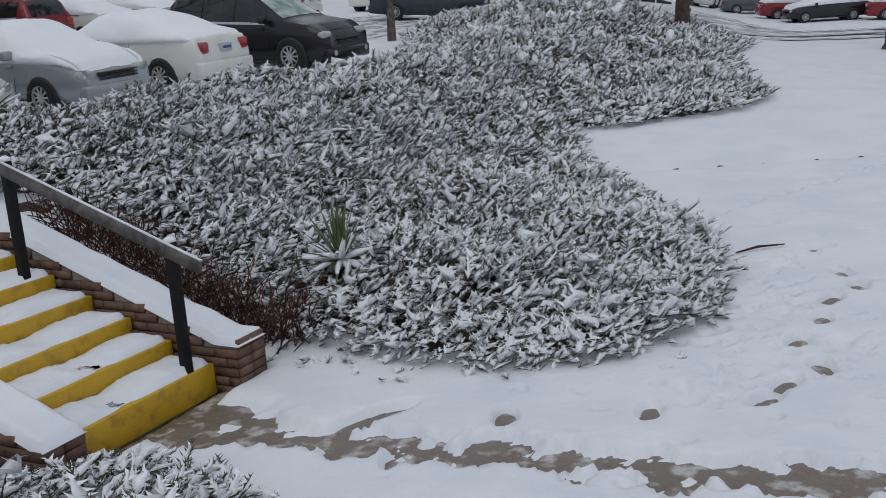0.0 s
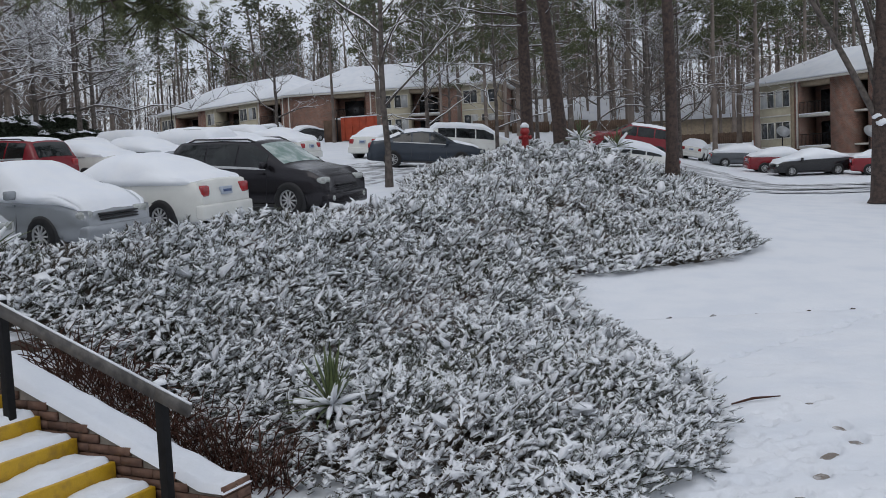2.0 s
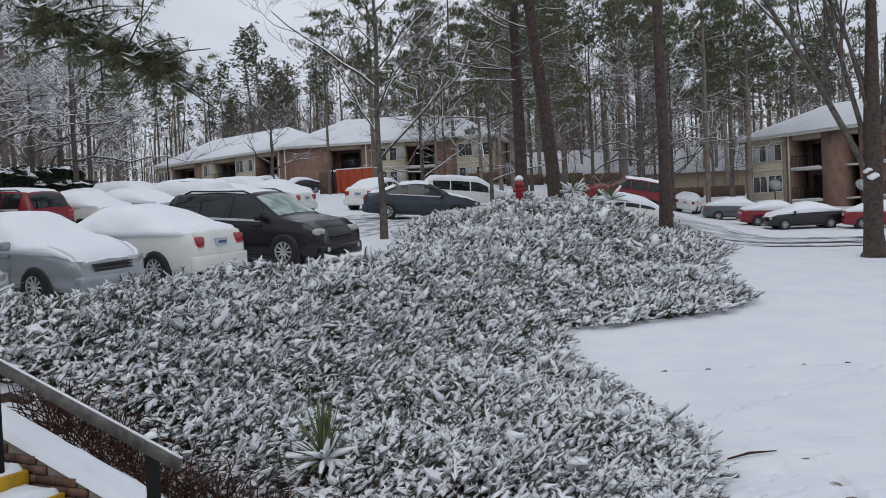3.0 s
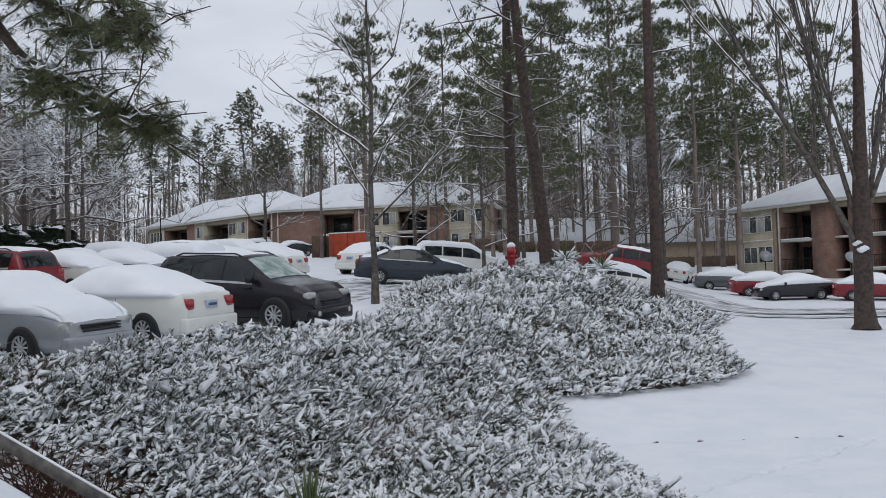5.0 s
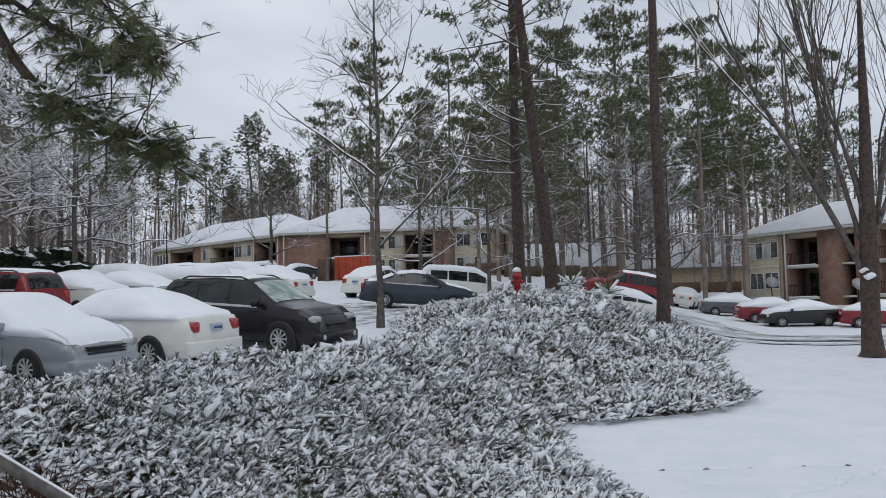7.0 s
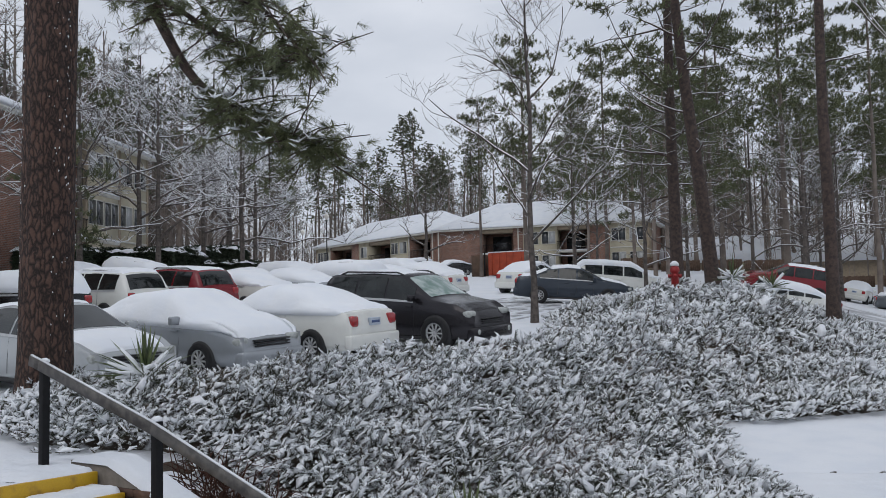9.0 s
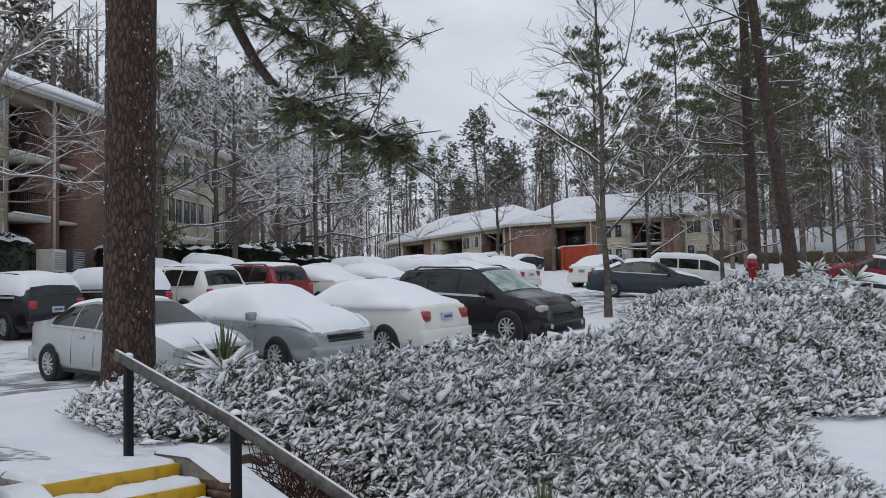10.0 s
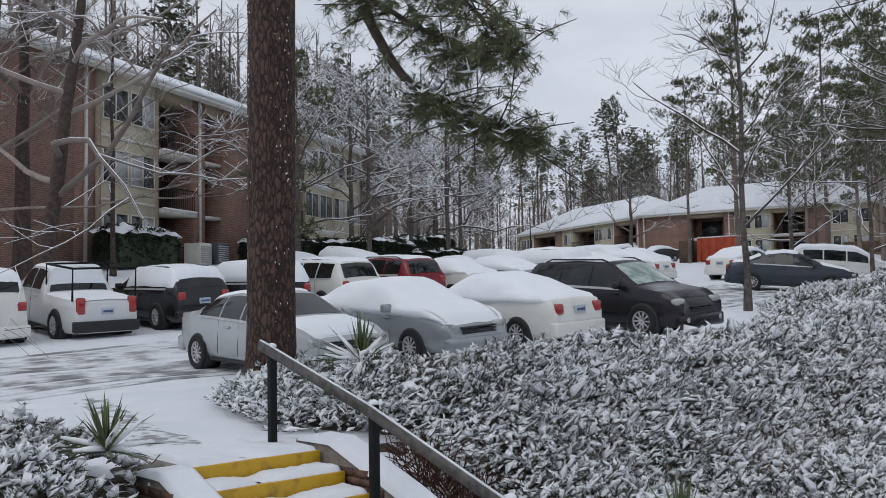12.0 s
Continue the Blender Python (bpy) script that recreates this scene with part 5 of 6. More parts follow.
def plated_bark():
    m = bpy.data.materials.new("plated_pine_bark")
    m.use_nodes = True
    n, l = m.node_tree.nodes, m.node_tree.links
    b = n["Principled BSDF"]
    b.inputs["Roughness"].default_value = 0.92
    geo, mp, vo, ns = n.new("ShaderNodeNewGeometry"), n.new("ShaderNodeMapping"), n.new("ShaderNodeTexVoronoi"), n.new("ShaderNodeTexNoise")
    mp.inputs["Scale"].default_value = (1, 1, 0.3)
    wob, add = n.new("ShaderNodeTexNoise"), n.new("ShaderNodeMixRGB")
    wob.inputs["Scale"].default_value, wob.inputs["Detail"].default_value = 9, 4
    add.blend_type, add.inputs["Fac"].default_value = "ADD", 0.09
    l.new(geo.outputs["Position"], wob.inputs["Vector"])
    l.new(geo.outputs["Position"], add.inputs["Color1"])
    l.new(wob.outputs["Color"], add.inputs["Color2"])
    l.new(add.outputs[0], mp.inputs["Vector"])
    vo.feature = "DISTANCE_TO_EDGE"
    vo.inputs["Scale"].default_value = 17
    l.new(mp.outputs[0], vo.inputs["Vector"])
    ramp_ = n.new("ShaderNodeValToRGB")
    ramp_.color_ramp.elements[0].position, ramp_.color_ramp.elements[0].color = 0.02, (0.018, 0.012, 0.010, 1)
    ramp_.color_ramp.elements[1].position, ramp_.color_ramp.elements[1].color = 0.24, (0.10, 0.056, 0.042, 1)
    l.new(vo.outputs["Distance"], ramp_.inputs["Fac"])
    ns.inputs["Scale"].default_value, ns.inputs["Detail"].default_value = 38, 5
    l.new(geo.outputs["Position"], ns.inputs["Vector"])
    mr, hs = n.new("ShaderNodeMapRange"), n.new("ShaderNodeHueSaturation")
    mr.inputs["To Min"].default_value, mr.inputs["To Max"].default_value = 0.6, 1.35
    l.new(ns.outputs[0], mr.inputs["Value"])
    l.new(mr.outputs[0], hs.inputs["Value"])
    l.new(ramp_.outputs[0], hs.inputs["Color"])
    l.new(hs.outputs[0], b.inputs["Base Color"])
    bp = n.new("ShaderNodeBump")
    bp.inputs["Strength"].default_value, bp.inputs["Distance"].default_value = 0.9, 0.04
    l.new(vo.outputs["Distance"], bp.inputs["Height"])
    l.new(bp.outputs[0], b.inputs["Normal"])
    return m


PLATEBARK = plated_bark()
# the pine by the steps, with its long hanging bough
PX, PY = -7.06, 11.5
near_pine = thing("pine_tree", pose(PX, PY, gz(PX, PY) - .1), "large pine with deep furrowed bark and flecks of blown snow", "pine tree", "pine trees")
tr = MB()
n, sides = 150, 72
rs = random.Random(4)
vs = []
for i in range(n + 1):
    zz = 11 * i / n
    for j in range(sides):
        a = 2 * math.pi * j / sides
        plate = noise.noise(Vector((math.cos(a) * 4.2, math.sin(a) * 4.2, zz * 1.3)))
        ridge = abs(noise.noise(Vector((math.cos(a) * 4.5, math.sin(a) * 4.5, zz * 1.5)))) + .6 * abs(noise.noise(Vector((math.cos(a) * 9, math.sin(a) * 9, zz * 4.5 + 7))))
        rad = (.318 + .11 * math.exp(-zz / .35)) * (1 + .03 * plate + .11 * min(ridge * 1.7, .62))
        vs.append((rad * math.cos(a) + .012 * zz, rad * math.sin(a) - .004 * zz, zz))
tr.add(vs, [(i * sides + j, i * sides + (j + 1) % sides, (i + 1) * sides + (j + 1) % sides, (i + 1) * sides + j) for i in range(n) for j in range(sides)])
part("trunk", tr, PLATEBARK, near_pine, smooth=True)
fl = MB()
for k in range(260):
    a, zz = rs.choice([-2.75, -2.55, -2.4, -.75, -.3]) + rs.gauss(0, .13), .2 + 6.8 * rs.random() ** .7
    rad = .335
    c = np.array([rad * math.cos(a) + .012 * zz, rad * math.sin(a) - .004 * zz, zz])
    e = rs.uniform(.004, .012)
    fl.tube([c - [0, 0, e * 1.4], c, c + [0, 0, e * 1.4]], [e * .3, e, e * .3], 4, False)
tagged(part("snow", fl, SNOWCAP, near_pine, "flecks of snow stuck to the bark"), kind="stuff")
w, s, nd = MB(), MB(), MB()
nr = np.random.RandomState(6)


def from_eye(az, el, d):
    a = radians(az)
    return np.array([-math.sin(a) * d - PX, math.cos(a) * d - PY, 2.45 + d * math.tan(radians(el)) - gz(PX, PY) + .1])


def brush_tuft(n, long_, width, seed):
    rb = random.Random(seed)
    vs, fs = [], []
    for k in range(n):
        a, e = rb.uniform(0, 6.283), rb.uniform(.15, 1.35)
        d = np.array([math.cos(e), math.sin(e) * math.cos(a), math.sin(e) * math.sin(a) - .25]) * long_ * rb.uniform(.7, 1.1)
        sd = np.cross(d, [0.1, rb.uniform(-1, 1), 1])
        sd = sd / np.linalg.norm(sd) * width
        b = len(vs)
        o = np.array([rb.uniform(-.05, .05), 0, 0])
        vs += [tuple(o - sd), tuple(o + sd), tuple(o + d)]
        fs.append((b, b + 1, b + 2))
    return np.array(vs), np.array(fs)


def bough(way, r0, r1, clusters, spread, dens, twig=.5):
    p = np.array([from_eye(*q) for q in way])
    t = np.linspace(0, len(p) - 1, 26)
    q = np.stack([np.interp(t, range(len(p)), p[:, i]) for i in range(3)], 1)
    q[1:-1] = (q[:-2] + q[1:-1] + q[2:]) / 3
    rr = np.linspace(r0, r1, 26)
    w.tube(q, rr, 7, False)
    snow_strip(s, q[4:], rr[4:] * .8, rs, .8)
    pos = []
    for c0, c1 in clusters:
        for k in range(dens):
            i = int(np.clip(nr.uniform(c0, c1) * 25, 0, 25))
            L = abs(nr.normal(0, spread)) + .1
            a = nr.uniform(0, 6.283)
            d = np.array([math.cos(a), math.sin(a), nr.uniform(-.75, .35)])
            tip = q[i] + d * L
            mid = (q[i] + tip) / 2 + [0, 0, .05]
            w.tube([q[i], mid, tip], [.013, .009, .005], 3, False)
            for tt in (.45, .65, .85, 1.0):
                pos.append(q[i] + (tip - q[i]) * tt + nr.normal(0, .06, 3))
    fw = nr.normal(0, 1, (len(pos), 3)) * [1, 1, .8] - [0, 0, .35]
    nd.many(*brush_tuft(22, .15, .004, 9), frames(np.array(pos), fw, np.tile([0, 0, 1.0], (len(pos), 1)) + nr.normal(0, .3, (len(pos), 3)), nr.uniform(.7, 1.25, len(pos))))
    pk = np.array(pos)[nr.rand(len(pos)) < .2]
    place_tufts(s, tuft(6, .13, .016, 10, .5), pk + [0, 0, .03], nr, 1.0)


# azimuth, elevation from the landing, distance
bough([(30.6, 23, 11.9), (27.3, 20.5, 11.4), (25.8, 18.2, 11), (24.6, 15.8, 10.9), (23.2, 13.8, 10.8), (21.2, 12.4, 10.6), (19.2, 11.2, 10.5), (17.1, 10.5, 10.4), (15.1, 10.1, 10.3)], .085, .02, [(.58, 1.0)], .45, 150)
bough([(30.6, 21.5, 11.7), (27, 21.5, 11), (23, 20.5, 10.4), (19.5, 18.5, 10), (17, 16.0, 9.8), (15.9, 14.2, 9.7)], .05, .012, [(.3, .95)], .42, 120)
bough([(29.5, 21, 11.5), (26, 19, 11), (22.5, 17, 10.6), (19.5, 15.6, 10.4), (17.5, 14.6, 10.2)], .04, .012, [(.15, .95)], .4, 90)
bough([(29, 23, 11.4), (22, 24, 10), (14, 23, 9.5), (10.5, 20.5, 9.2)], .04, .012, [(.75, 1.0)], .3, 22)
tagged(part("branchwork", w, BARK, near_pine), kind="stuff")
tagged(part("needles", nd, NEEDLE, near_pine, "long green needles in tufts"), kind="stuff")
tagged(part("snow", s, SNOWCAP, near_pine, "snow on the needles and bough"), kind="stuff")

# single trees on the mound and lawn
bare_tree(-1.47, 27, "slender bare tree with a grey trunk and fine upswept branches", 21, 10.5, .10, 16, (4, 4, 3), .22, snow=.55, up=(.5, 1.4), lens=.36, minr=.006)
pine(3.4, 35.8, "tall pine with a straight dark trunk and high crown", 31, 21, .25, .3, 4.6, dead=9, n=34, tufts=16)
pine(4.5, 33.7, "tall leaning pine with a brown trunk", 32, 22, .26, .5, 4.2, lean=(-2.1, 0), dead=8, n=24, tufts=16)
pine(6.75, 27.2, "slim straight pine trunk with a high crown", 33, 19, .19, .66, 3.6, dead=4, n=16)
bare_tree(-0.4, 40, "young tree with pale snow-lined branches", 41, 6.5, .09, 9, (4, 3), .2, snow=.95, up=(.2, .9), lens=.5)
bare_tree(2.6, 41, "young tree with pale snow-lined branches", 42, 7.5, .10, 9, (4, 3), .2, snow=.95, up=(.2, .9), lens=.5)
bare_tree(13, 58, "bare tree with long snow-lined limbs", 44, 10, .16, 10, (4, 3), .2, snow=.95, up=(.1, .6), lens=.55)
# big forked tree on the lawn
t = thing("tree", pose(13.3, 28.2, gz(13.3, 28.2) - .05) @ Matrix.Scale(1.4, 4), "large bare tree with a forked trunk and snow in its crotches", "tree", "bare trees")
rs = random.Random(12)
tr, w, s = MB(), MB(), MB()
tr.tube([(0, 0, 0), (0, 0, .12), (-.02, 0, .5), (0, 0, 1.3), (.02, 0, 1.9), (.03, 0, 3.2), (.08, 0, 5.0), (.1, 0, 8)], [.32, .25, .21, .2, .21, .17, .12, .04], 14, False)
for d, L, r, z0 in [((-.42, .05, 1), 6.8, .075, 1.7), ((-.2, .1, 1), 7.0, .06, 2.1), ((-.3, -.2, 1), 5.0, .05, 3.0), ((.2, .1, 1), 6.5, .07, 1.9), ((.45, 0, 1), 6, .06, 2.3), ((-.1, .3, 1), 5.0, .05, 3.4)]:
    d = np.array(d) / np.linalg.norm(d)
    grow(w, s, rs, (d[0] * .12, 0, z0), d, L, r, 3, (4, 5, 8), .05, .05, .6, .36, .006)
for a, zz, e in ((-1.9, 1.72, .075), (-2.6, 1.85, .05)):  # snow lodged in the crotches
    ring = [np.array([.185 * math.cos(a + q), .185 * math.sin(a + q), zz + .02 * math.sin(5 * q)]) for q in np.linspace(-.75, .75, 9)]
    s.tube(ring, e * np.array([.1, .55, .8, 1.05, .9, 1.0, .7, .45, .1]), 8, True)
part("trunk", tr, BARK, t, smooth=True)
part("crown", w, GREYBARK, t, "bare forked limbs")
tagged(part("snow", s, SNOWCAP, t, "lumps of snow in the crotches", smooth=True), kind="stuff")
# trees before the brick building
bare_tree(-19.5, 19.8, "bare tree with a slanting trunk and snow-lined limbs", 51, 13, .24, 14, (4, 4, 2), .25, lean=(2.2, 0), snow=.8, up=(0, .7), lens=.5, mat=BARK)
bare_tree(-22.8, 21.5, "thin bare tree before the brick wall", 54, 12, .12, 16, (5, 4, 2), .2, snow=.6, mat=BARK, up=(.2, .9))
bare_tree(-23.5, 27.5, "thin bare tree before the brick wall", 55, 11, .10, 16, (5, 4, 2), .2, snow=.6, mat=BARK, up=(.2, .9))
bare_tree(-24.2, 24.0, "tall bare tree close to the brick wall", 52, 15, .28, 12, (4, 4, 2), .3, snow=.7, mat=BARK)
bare_tree(-24.0, 22.2, "tall bare tree close to the brick wall", 53, 14, .2, 10, (4, 3), .3, lean=(.8, 0), snow=.7, mat=BARK)
for k, (x, y) in enumerate([(-21.5, 37.5), (-20.5, 43), (-23, 46), (-22, 52), (-24.5, 40), (-18.5, 49), (-21, 58)]):
    bare_tree(x, y, "bare snowy tree in front of the brick building", 60 + k, 9.5 + k % 3, .15, 13, (5, 4, 2), .2, snow=1.6, up=(.2, .9), lens=.5, minr=.013)
pine(-18.4, 31.5, "young pine with low green boughs in front of the bricks", 71, 9.5, .14, .22, 2.2, n=12, dead=0, tufts=14)
bare_tree(-25.5, 65, "spreading bare tree thick with snow", 81, 8.5, .25, 14, (6, 5, 3), .22, snow=3.5, up=(.05, .6), lens=.62, lift=.0, minr=.028)
bare_tree(-15.5, 92, "bare tree beside the long building", 82, 10, .2, 10, (5, 4), .2, snow=.9, minr=.014)

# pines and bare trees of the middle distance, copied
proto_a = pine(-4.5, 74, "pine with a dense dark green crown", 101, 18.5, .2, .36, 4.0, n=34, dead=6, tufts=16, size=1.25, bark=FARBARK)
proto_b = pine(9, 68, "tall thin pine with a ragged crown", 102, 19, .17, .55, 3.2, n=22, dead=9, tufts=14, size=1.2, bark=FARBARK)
proto_c = bare_tree(15.5, 70, "bare winter tree with snow-dusted twigs", 103, 13, .15, 16, (4, 3, 2), .2, snow=.6, up=(.3, 1.2), lens=.4, minr=.012)
for k, (pr, x, y, sc) in enumerate([(proto_a, 12.5, 60.7, 1.05), (proto_b, 19.2, 65.2, 1.1), (proto_a, 19.0, 76, 1.2), (proto_a, 24.3, 71.5, 1.1), (proto_b, 11.3, 79.2, 1.15), (proto_b, 32.9, 84, 1.25), (proto_a, 29.5, 92, 1.25), (proto_b, 39, 88, 1.25),
                                     (proto_a, 0.3, 56, .5), (proto_a, 3.0, 57, .62), (proto_a, 6.8, 53, .55), (proto_b, 1.9, 78, 1.0), (proto_b, 5.0, 67.8, .9), (proto_a, 8, 92, 1.1), (proto_b, 24, 95, 1.25), (proto_b, 34, 108, 1.25),
                                     (proto_c, 5.5, 60, .8), (proto_c, 11, 64, .9), (proto_c, 19, 84, 1.1), (proto_c, 13.5, 96, 1.1), (proto_c, 25, 105, 1.1), (proto_c, 1, 72, .8), (proto_c, 8.5, 80, 1.0), (proto_c, 22.5, 88, 1.0), (proto_c, 17.5, 68, .9),
                                     (proto_b, -8.5, 78, .8), (proto_a, -1, 104, 1.1), (proto_a, 12, 104, 1.25)]):
    copy_thing(pr, pose(x, y, gz(x, y) - .2, 0, 0, k * 77) @ Matrix.Scale(sc, 4))

# ---- far woods: too many to count ----
nr = np.random.RandomState(17)


def wood_piece(seed, evergreen):
    """Trunk, twigs, needles and snow of one far tree of height 1."""
    r = np.random.RandomState(seed)
    tr, w, nd, sn = MB(), MB(), MB(), MB()
    tr.tube([(0, 0, 0), (.012 * r.randn(), 0, .5), (.02 * r.randn(), 0, 1)], [.0115, .008, .002], 5, False)
    if evergreen:
        c0 = r.uniform(.42, .6)
        tips, snows = [], []
        for q in range(46):
            f = c0 + (1 - c0) * r.rand() ** .85
            reach = .16 * (1.08 - (f - c0) / (1 - c0)) ** .7 * r.uniform(.3, 1)
            a = r.uniform(0, 6.283)
            c = np.array([math.cos(a) * reach, math.sin(a) * reach, f + r.normal(0, .015)])
            w.tube([(0, 0, f - .01), c], [.0025, .001], 3, False)
            tips += [c + r.normal(0, .017, 3) for j in range(7)]
            if r.rand() < .35:
                snows.append(c + [0, 0, .012])
        place_tufts(nd, tuft(5, .021, .004, seed, 1.0), np.array(tips), r, 1.0)
        place_tufts(sn, tuft(5, .022, .003, 5, .4), np.array(snows), r, 1.0)
    else:
        for q in range(20):
            f = r.uniform(.18, .95)
            a, u = r.uniform(0, 6.283), r.uniform(.25, 1.4)
            L = .27 * (1.12 - f)
            b = np.array([0, 0, f])
            e = b + np.array([math.cos(a), math.sin(a), u]) * L
            m = (b + e) / 2 + r.normal(0, .01, 3)
            w.tube([b, e], [.0028, .0009], 3, False)
            if r.rand() < .4:
                sn.tube([b + [0, 0, .003], m + [0, 0, .004]], [.0025, .002], 3, False)
            for j in range(8):
                c = b + (e - b) * r.uniform(.25, 1)
                d = np.array([r.normal(0, .6), r.normal(0, .6), r.uniform(.1, 1.1)]) * L * .38
                sd = np.cross(d, r.normal(0, 1, 3))
                sd *= .0016 / np.linalg.norm(sd)
                w.add([c - sd, c + sd, c + d], np.array([[0, 1, 2]]))
    out = []
    for mb in (tr, w, nd, sn):
        if mb.n:
            f = np.concatenate([np.concatenate([g[:, [0, 1, 2]], g[:, [0, 2, 3]]]) if g.shape[1] == 4 else g for g in mb.f])
            out.append((np.concatenate(mb.v), f))
        else:
            out.append(None)
    return out


def clear_spot(x, y):
    """Whether a far tree may stand here: off the roofs, the drive and the lot."""
    if -41 < x < -24 and y < 66:
        return False
    fx, fy = x + 38.5, y - 132
    lx, ly = (fx - fy) * .7071, (fx + fy) * .7071
    if -6 < lx < 56 and -24 < ly < 13:
        return False
    return not (x > 14 and 50 < y < 108)


woods = thing("far_woods", Matrix.Identity(4), "dense winter woods of pines and bare trunks behind the buildings", "woods", kind="stuff")
SPOTS = [[] for _ in range(9)]
for k in range(1130):
    az = nr.uniform(-36, 56) if k < 800 else nr.uniform(8, 50) if k < 1080 else nr.uniform(-34, -9)
    d = nr.uniform(112, 185) if az < 22 else nr.uniform(72, 150)
    x, y = -math.sin(radians(az)) * d, math.cos(radians(az)) * d
    if not clear_spot(x, y):
        continue
    z = gz(np.clip(x, -100, 100), min(y, 130)) - .3
    ever = nr.rand() < (.26 if az < 20 else .16)
    h = nr.uniform(16, 25) if ever else nr.uniform(11, 19)
    if d < 95:
        h *= .8
    a = nr.uniform(0, 6.283)
    m = np.eye(4)
    m[:3, :3] = np.array(Matrix.Rotation(a, 3, "Z")) * h
    m[:3, 3] = x, y, z
    SPOTS[nr.randint(4) if ever else 4 + nr.randint(5)].append(m)
for k in range(260):
    x, y = nr.uniform(-78, -43), nr.uniform(22, 100)
    h = nr.uniform(17, 25)
    m = np.eye(4)
    m[:3, :3] = np.array(Matrix.Rotation(nr.uniform(0, 6.283), 3, "Z")) * h
    m[:3, 3] = x, y, gz(x, y) - .3
    SPOTS[nr.randint(4) if nr.rand() < .12 else 4 + nr.randint(5)].append(m)
wm = [MB(), MB(), MB(), MB()]
for k, ms in enumerate(SPOTS):
    for mb, piece in zip(wm, wood_piece(200 + k, k < 4)):
        if piece is not None and ms:
            mb.many(*piece, np.array(ms))
# no mist in the air: the woods' haze is in these pale colours
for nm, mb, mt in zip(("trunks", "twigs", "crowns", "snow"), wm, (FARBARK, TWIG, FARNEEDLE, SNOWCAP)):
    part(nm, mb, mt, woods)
br = MB()
br0 = MB()
br0.tube([(0, 0, 0), (.05, 0, .6), (-.04, .05, 1)], [.012, .009, .003], 3, False)
f0 = np.concatenate(br0.f)
ms = []
for k in range(3600):
    az = nr.uniform(-36, 52)
    d = nr.uniform(108, 150) if az < 22 else nr.uniform(72, 120)
    x, y = -math.sin(radians(az)) * d, math.cos(radians(az)) * d
    if not clear_spot(x, y):
        continue
    m = np.eye(4)
    m[:3, :3] = np.array(Matrix.Rotation(nr.uniform(0, 6.28), 3, "Z")) * nr.uniform(1.5, 7)
    m[:3, 3] = x, y, gz(np.clip(x, -100, 100), min(y, 130)) - .2
    ms.append(m)
br.many(np.concatenate(br0.v), f0, np.array(ms))
part("brush", br, TWIG, woods)

# ---- small things ----
def lamp_post(x, y, h, label):
    z = gz(x, y) - .1
    t = thing("street_lamp", pose(x, y, z), label, "street lamp", "street lamps")
    part("pole", MB().tube([(0, 0, 0), (0, 0, .4), (0, 0, .45), (0, 0, h)], [.1, .09, .06, .045], 8), BLACK, t)
    part("globe", MB().tube([(0, 0, h), (0, 0, h + .12), (0, 0, h + .35), (0, 0, h + .5), (0, 0, h + .56)], [.08, .19, .24, .15, .03], 12), GLOBE, t, "pale lantern globe", smooth=True)
    part("cap", MB().tube([(0, 0, h + .56), (0, 0, h + .66)], [.12, .03], 8), SNOWCAP, t)


lamp_post(-22.8, 81.5, 5.2, "black lamp post with a round pale lantern")
lamp_post(-29.5, 96, 4.6, "black lamp post with a round pale lantern")
# hydrant
hx, hy = 2.75, 29.6
hyd = thing("fire_hydrant", pose(hx, hy, gz(hx, hy) + .3), "red fire hydrant with a cap of snow among shrubs", "fire hydrant")
part("body", MB().tube([(0, 0, -.2), (0, 0, .45), (0, 0, .5), (0, 0, .52), (0, 0, .6), (0, 0, .72), (0, 0, .78)], [.12, .11, .11, .15, .15, .1, .03], 14), HYDRANT, hyd, smooth=True)
for dx, dy in ((1, 0), (-1, 0), (0, -1)):
    part("outlet", MB().tube([(dx * .08, dy * .08, .4), (dx * .2, dy * .2, .4)], [.055, .06], 10), HYDRANT, hyd)
part("snow", MB().tube([(0, 0, .7), (0, 0, .78), (0, 0, .86)], [.13, .14, .05], 12), SNOWCAP, hyd, smooth=True)
# waste containers with brick screen
def container(x, y, rz, label, w, h):
    z = gz(x, y) - .1
    t = thing("waste_container", pose(x, y, z, 0, 0, rz), label, "waste container", "waste containers")
    part("box", MB().box(-w / 2, -.9, .1, w / 2, .9, h, bevel=.03), ORANGE, t, "orange steel box")
    rb = MB()
    for k in range(5):
        rb.box(-w / 2 + (k + .5) * w / 5 - .05, -.96, .1, -w / 2 + (k + .5) * w / 5 + .05, -.903, h)
    part("ribs", rb, ORANGE, t)
    part("snow", MB().box(-w / 2, -.9, h + .002, w / 2, .9, h + .1, bevel=.04), SNOW, t)
    for sx in (-w / 2 - 1.1, ):
        part("screen", MB().box(sx - .6, -.7, 0, sx + .6, .3, h * .95), FENCE, t, "brown board screen")
        part("gate_post", MB().box(sx + .62, -.75, 0, sx + .72, -.65, h * 1.05), BLACK, t)


container(-6.2, 80, -20, "orange waste container beside a brown screen", 3.4, 2.0)
container(14.0, 66, 5, "low orange waste container behind parked cars", 2.4, 1.5)
# wooden fence far behind the trunks
for k in range(9):
    x0, x1 = 4 + k * 4.2, 4 + k * 4.2 + 4.1
    f = thing("fence", pose(x0, 104 - k * .7, gz(x0, 104) - .1), "weathered brown board fence at the edge of the woods", "fence", "fence panels")
    for j in range(20):
        part("board", MB().box(j * .205, -.02, 0, j * .205 + .195, .02, 1.1 + .03 * ((j * 7) % 3)), FENCE, f)
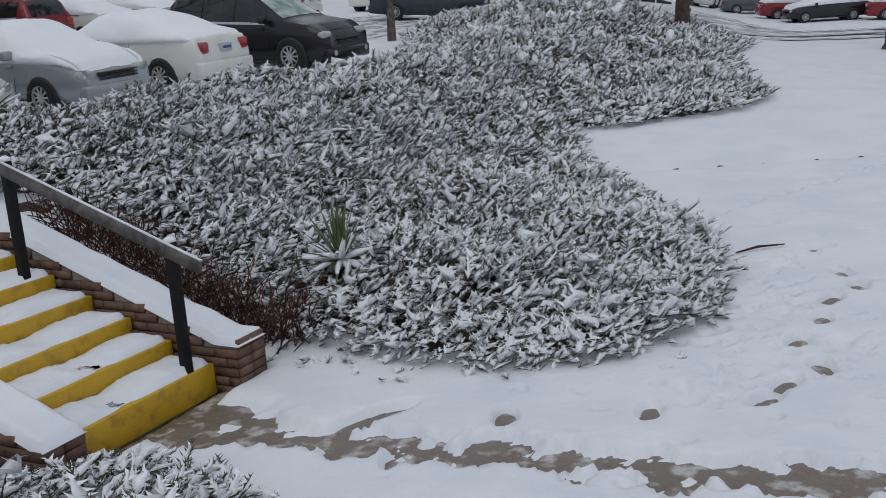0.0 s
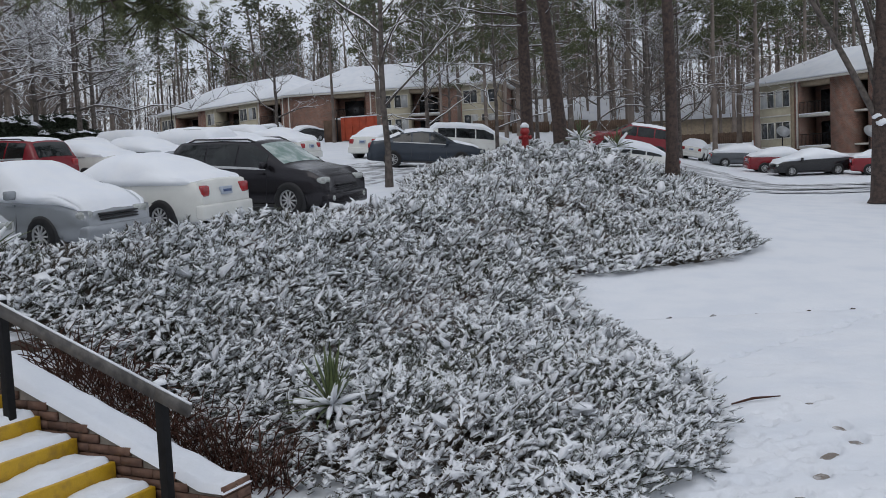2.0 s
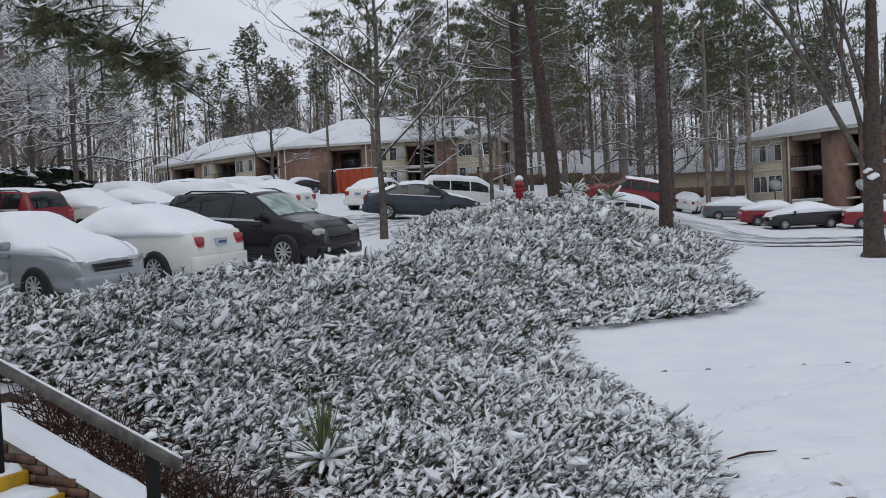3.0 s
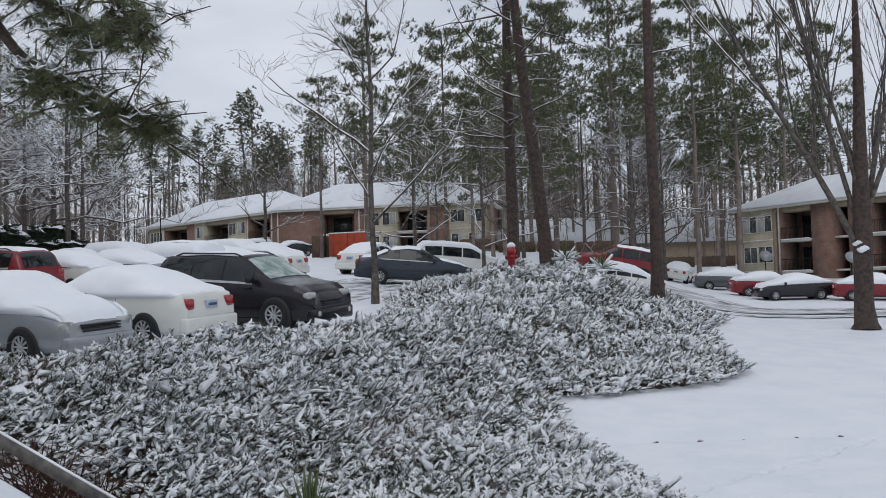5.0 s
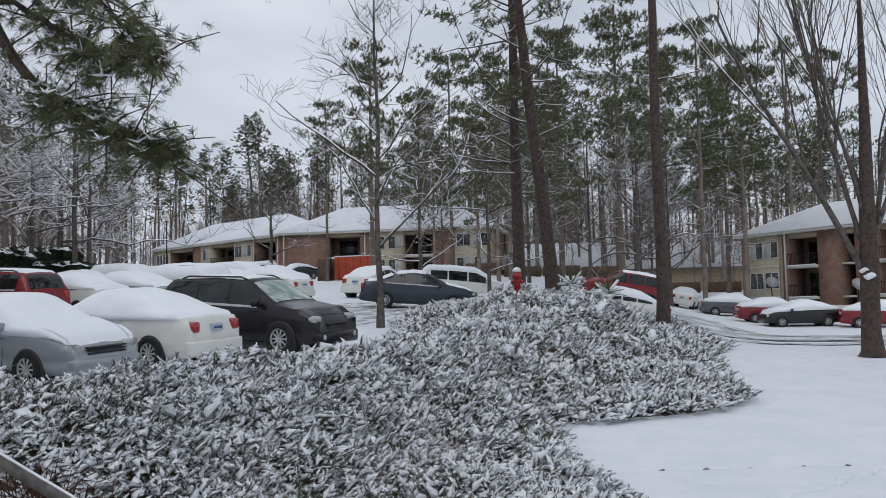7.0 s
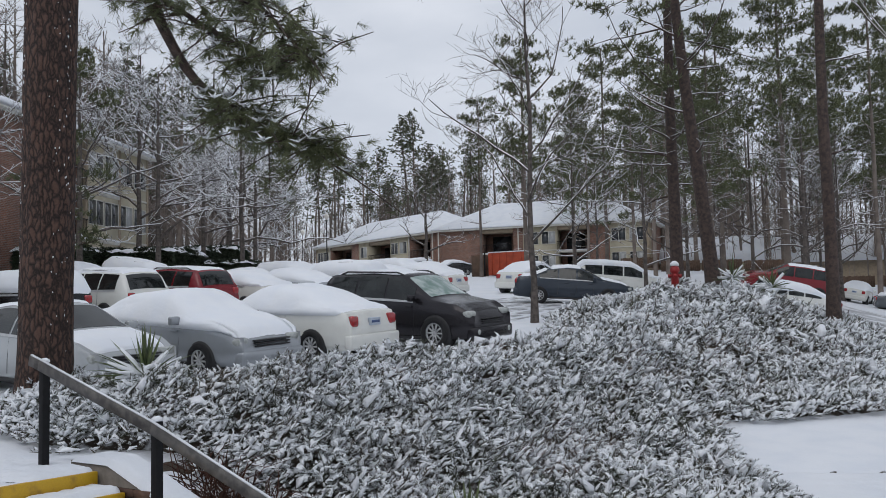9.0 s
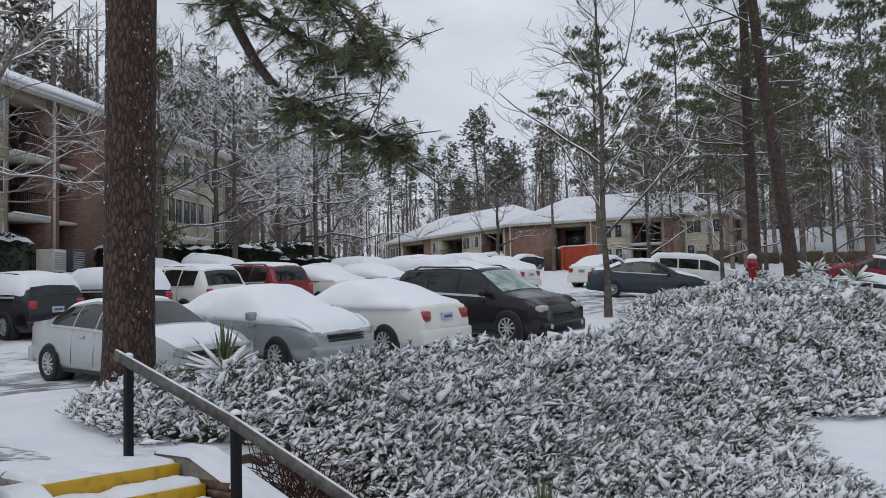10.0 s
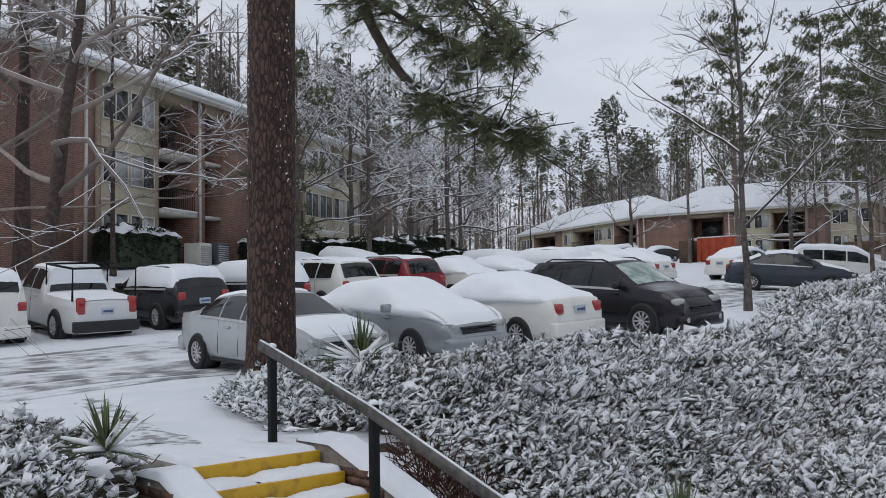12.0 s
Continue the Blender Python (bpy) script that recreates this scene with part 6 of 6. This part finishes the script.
# hedges and bushes by the brick building
def hedge(x, y, lx, ly, h, label, seed):
    nr = np.random.RandomState(seed)
    z = gz(x, y) - .1
    t = thing("hedge", pose(x, y, z), label, "hedge", "hedges by the brick building")
    n = int(lx * ly * 260 + 600)
    u, v, q = nr.uniform(-1, 1, n), nr.uniform(-1, 1, n), nr.uniform(0, 1, n) ** .6
    k = np.maximum(np.maximum(abs(u), abs(v)), q)
    u, v, q = u / k, v / k, q / k
    rnd = 1 - .12 * (u * u * v * v + (q > .8) * (u ** 4 + v ** 4) * .7)
    p = np.stack([u * lx / 2 * rnd, v * ly / 2 * rnd, q * h * rnd], 1) + nr.normal(0, .05, (n, 3))
    lf, sn = MB(), MB()
    place_tufts(lf, tuft(5, .14, .045, 3, .9), p, nr, 1.0)
    part("core", MB().box(-lx * .45, -ly * .45, 0, lx * .45, ly * .45, h * .86, bevel=.12), HEDGE, t)
    part("leaves", lf, HEDGE, t)
    g = grid_mesh(np.linspace(-lx * .5, lx * .5, 20), np.linspace(-ly * .5, ly * .5, 12), lambda X, Y: h * (.82 + .2 * np.sqrt(np.clip(np.minimum(1 - abs(X / lx * 2), 1 - abs(Y / ly * 2)) / .35, 0, 1))) + .16 * snow_noise(X, Y, 1.8, seed))
    part("snow", g, SNOW, t, "snow on the hedge's top", smooth=True)


for k, (x, y, lx, ly, h) in enumerate([(-25.6, 31.5, 1.4, 4.2, 1.7), (-25.4, 40.5, 1.3, 2.2, 1.2), (-25.2, 43.5, 1.4, 2.6, 1.3), (-24.8, 47, 1.6, 3, 1.1), (-22, 47, 3, 4.5, 1.3), (-19.5, 50.5, 3, 4, 1.2), (-24.5, 57, 2, 3, 1.3), (-24.5, 62, 2.4, 3, 1.4)]):
    hedge(x, y, lx, ly, h, "clipped dark evergreen hedge with a snow cap", 90 + k)
# air conditioners
for y in (36.2, 37.6):
    t = thing("air_conditioner", pose(-26.0, y, gz(-26.0, y) - .05), "pale louvred air conditioner on the ground by the wall", "air conditioner", "air conditioners")
    part("case", MB().box(-.45, -.45, 0, .45, .45, 1.0, bevel=.04), TRIM if y < 37 else GREYP, t)
    for k in range(8):
        part("louvre", MB().box(.452, -.4, .1 + k * .1, .475, .4, .15 + k * .1), DISH, t)
# satellite dishes before the brick building on the drive
for x, y in ((25.8, 70.5), (29.6, 64.5)):
    t = thing("satellite_dish", pose(x, y, gz(x, y)), "grey satellite dish on a short mast", "satellite dish", "satellite dishes")
    part("mast", MB().tube([(0, 0, 0), (0, 0, 1.7)], .04, 6), BLACK, t)
    part("dish", MB().tube([(0, -.05, 1.9), (0, -.16, 1.98), (0, -.22, 2.02)], [.06, .42, .5], 16), DISH, t, smooth=True)
# twig lying in the snow
tw = MB().tube([(2.75, 9.0, gz(2.75, 9) + .03), (3.0, 9.1, gz(3, 9.1) + .05), (3.3, 9.2, gz(3.3, 9.2) + .03)], [.008, .014, .006], 6)
tagged(part("fallen_stick", tw, DEADTWIG), "reddish stick lying in the snow", "stick")
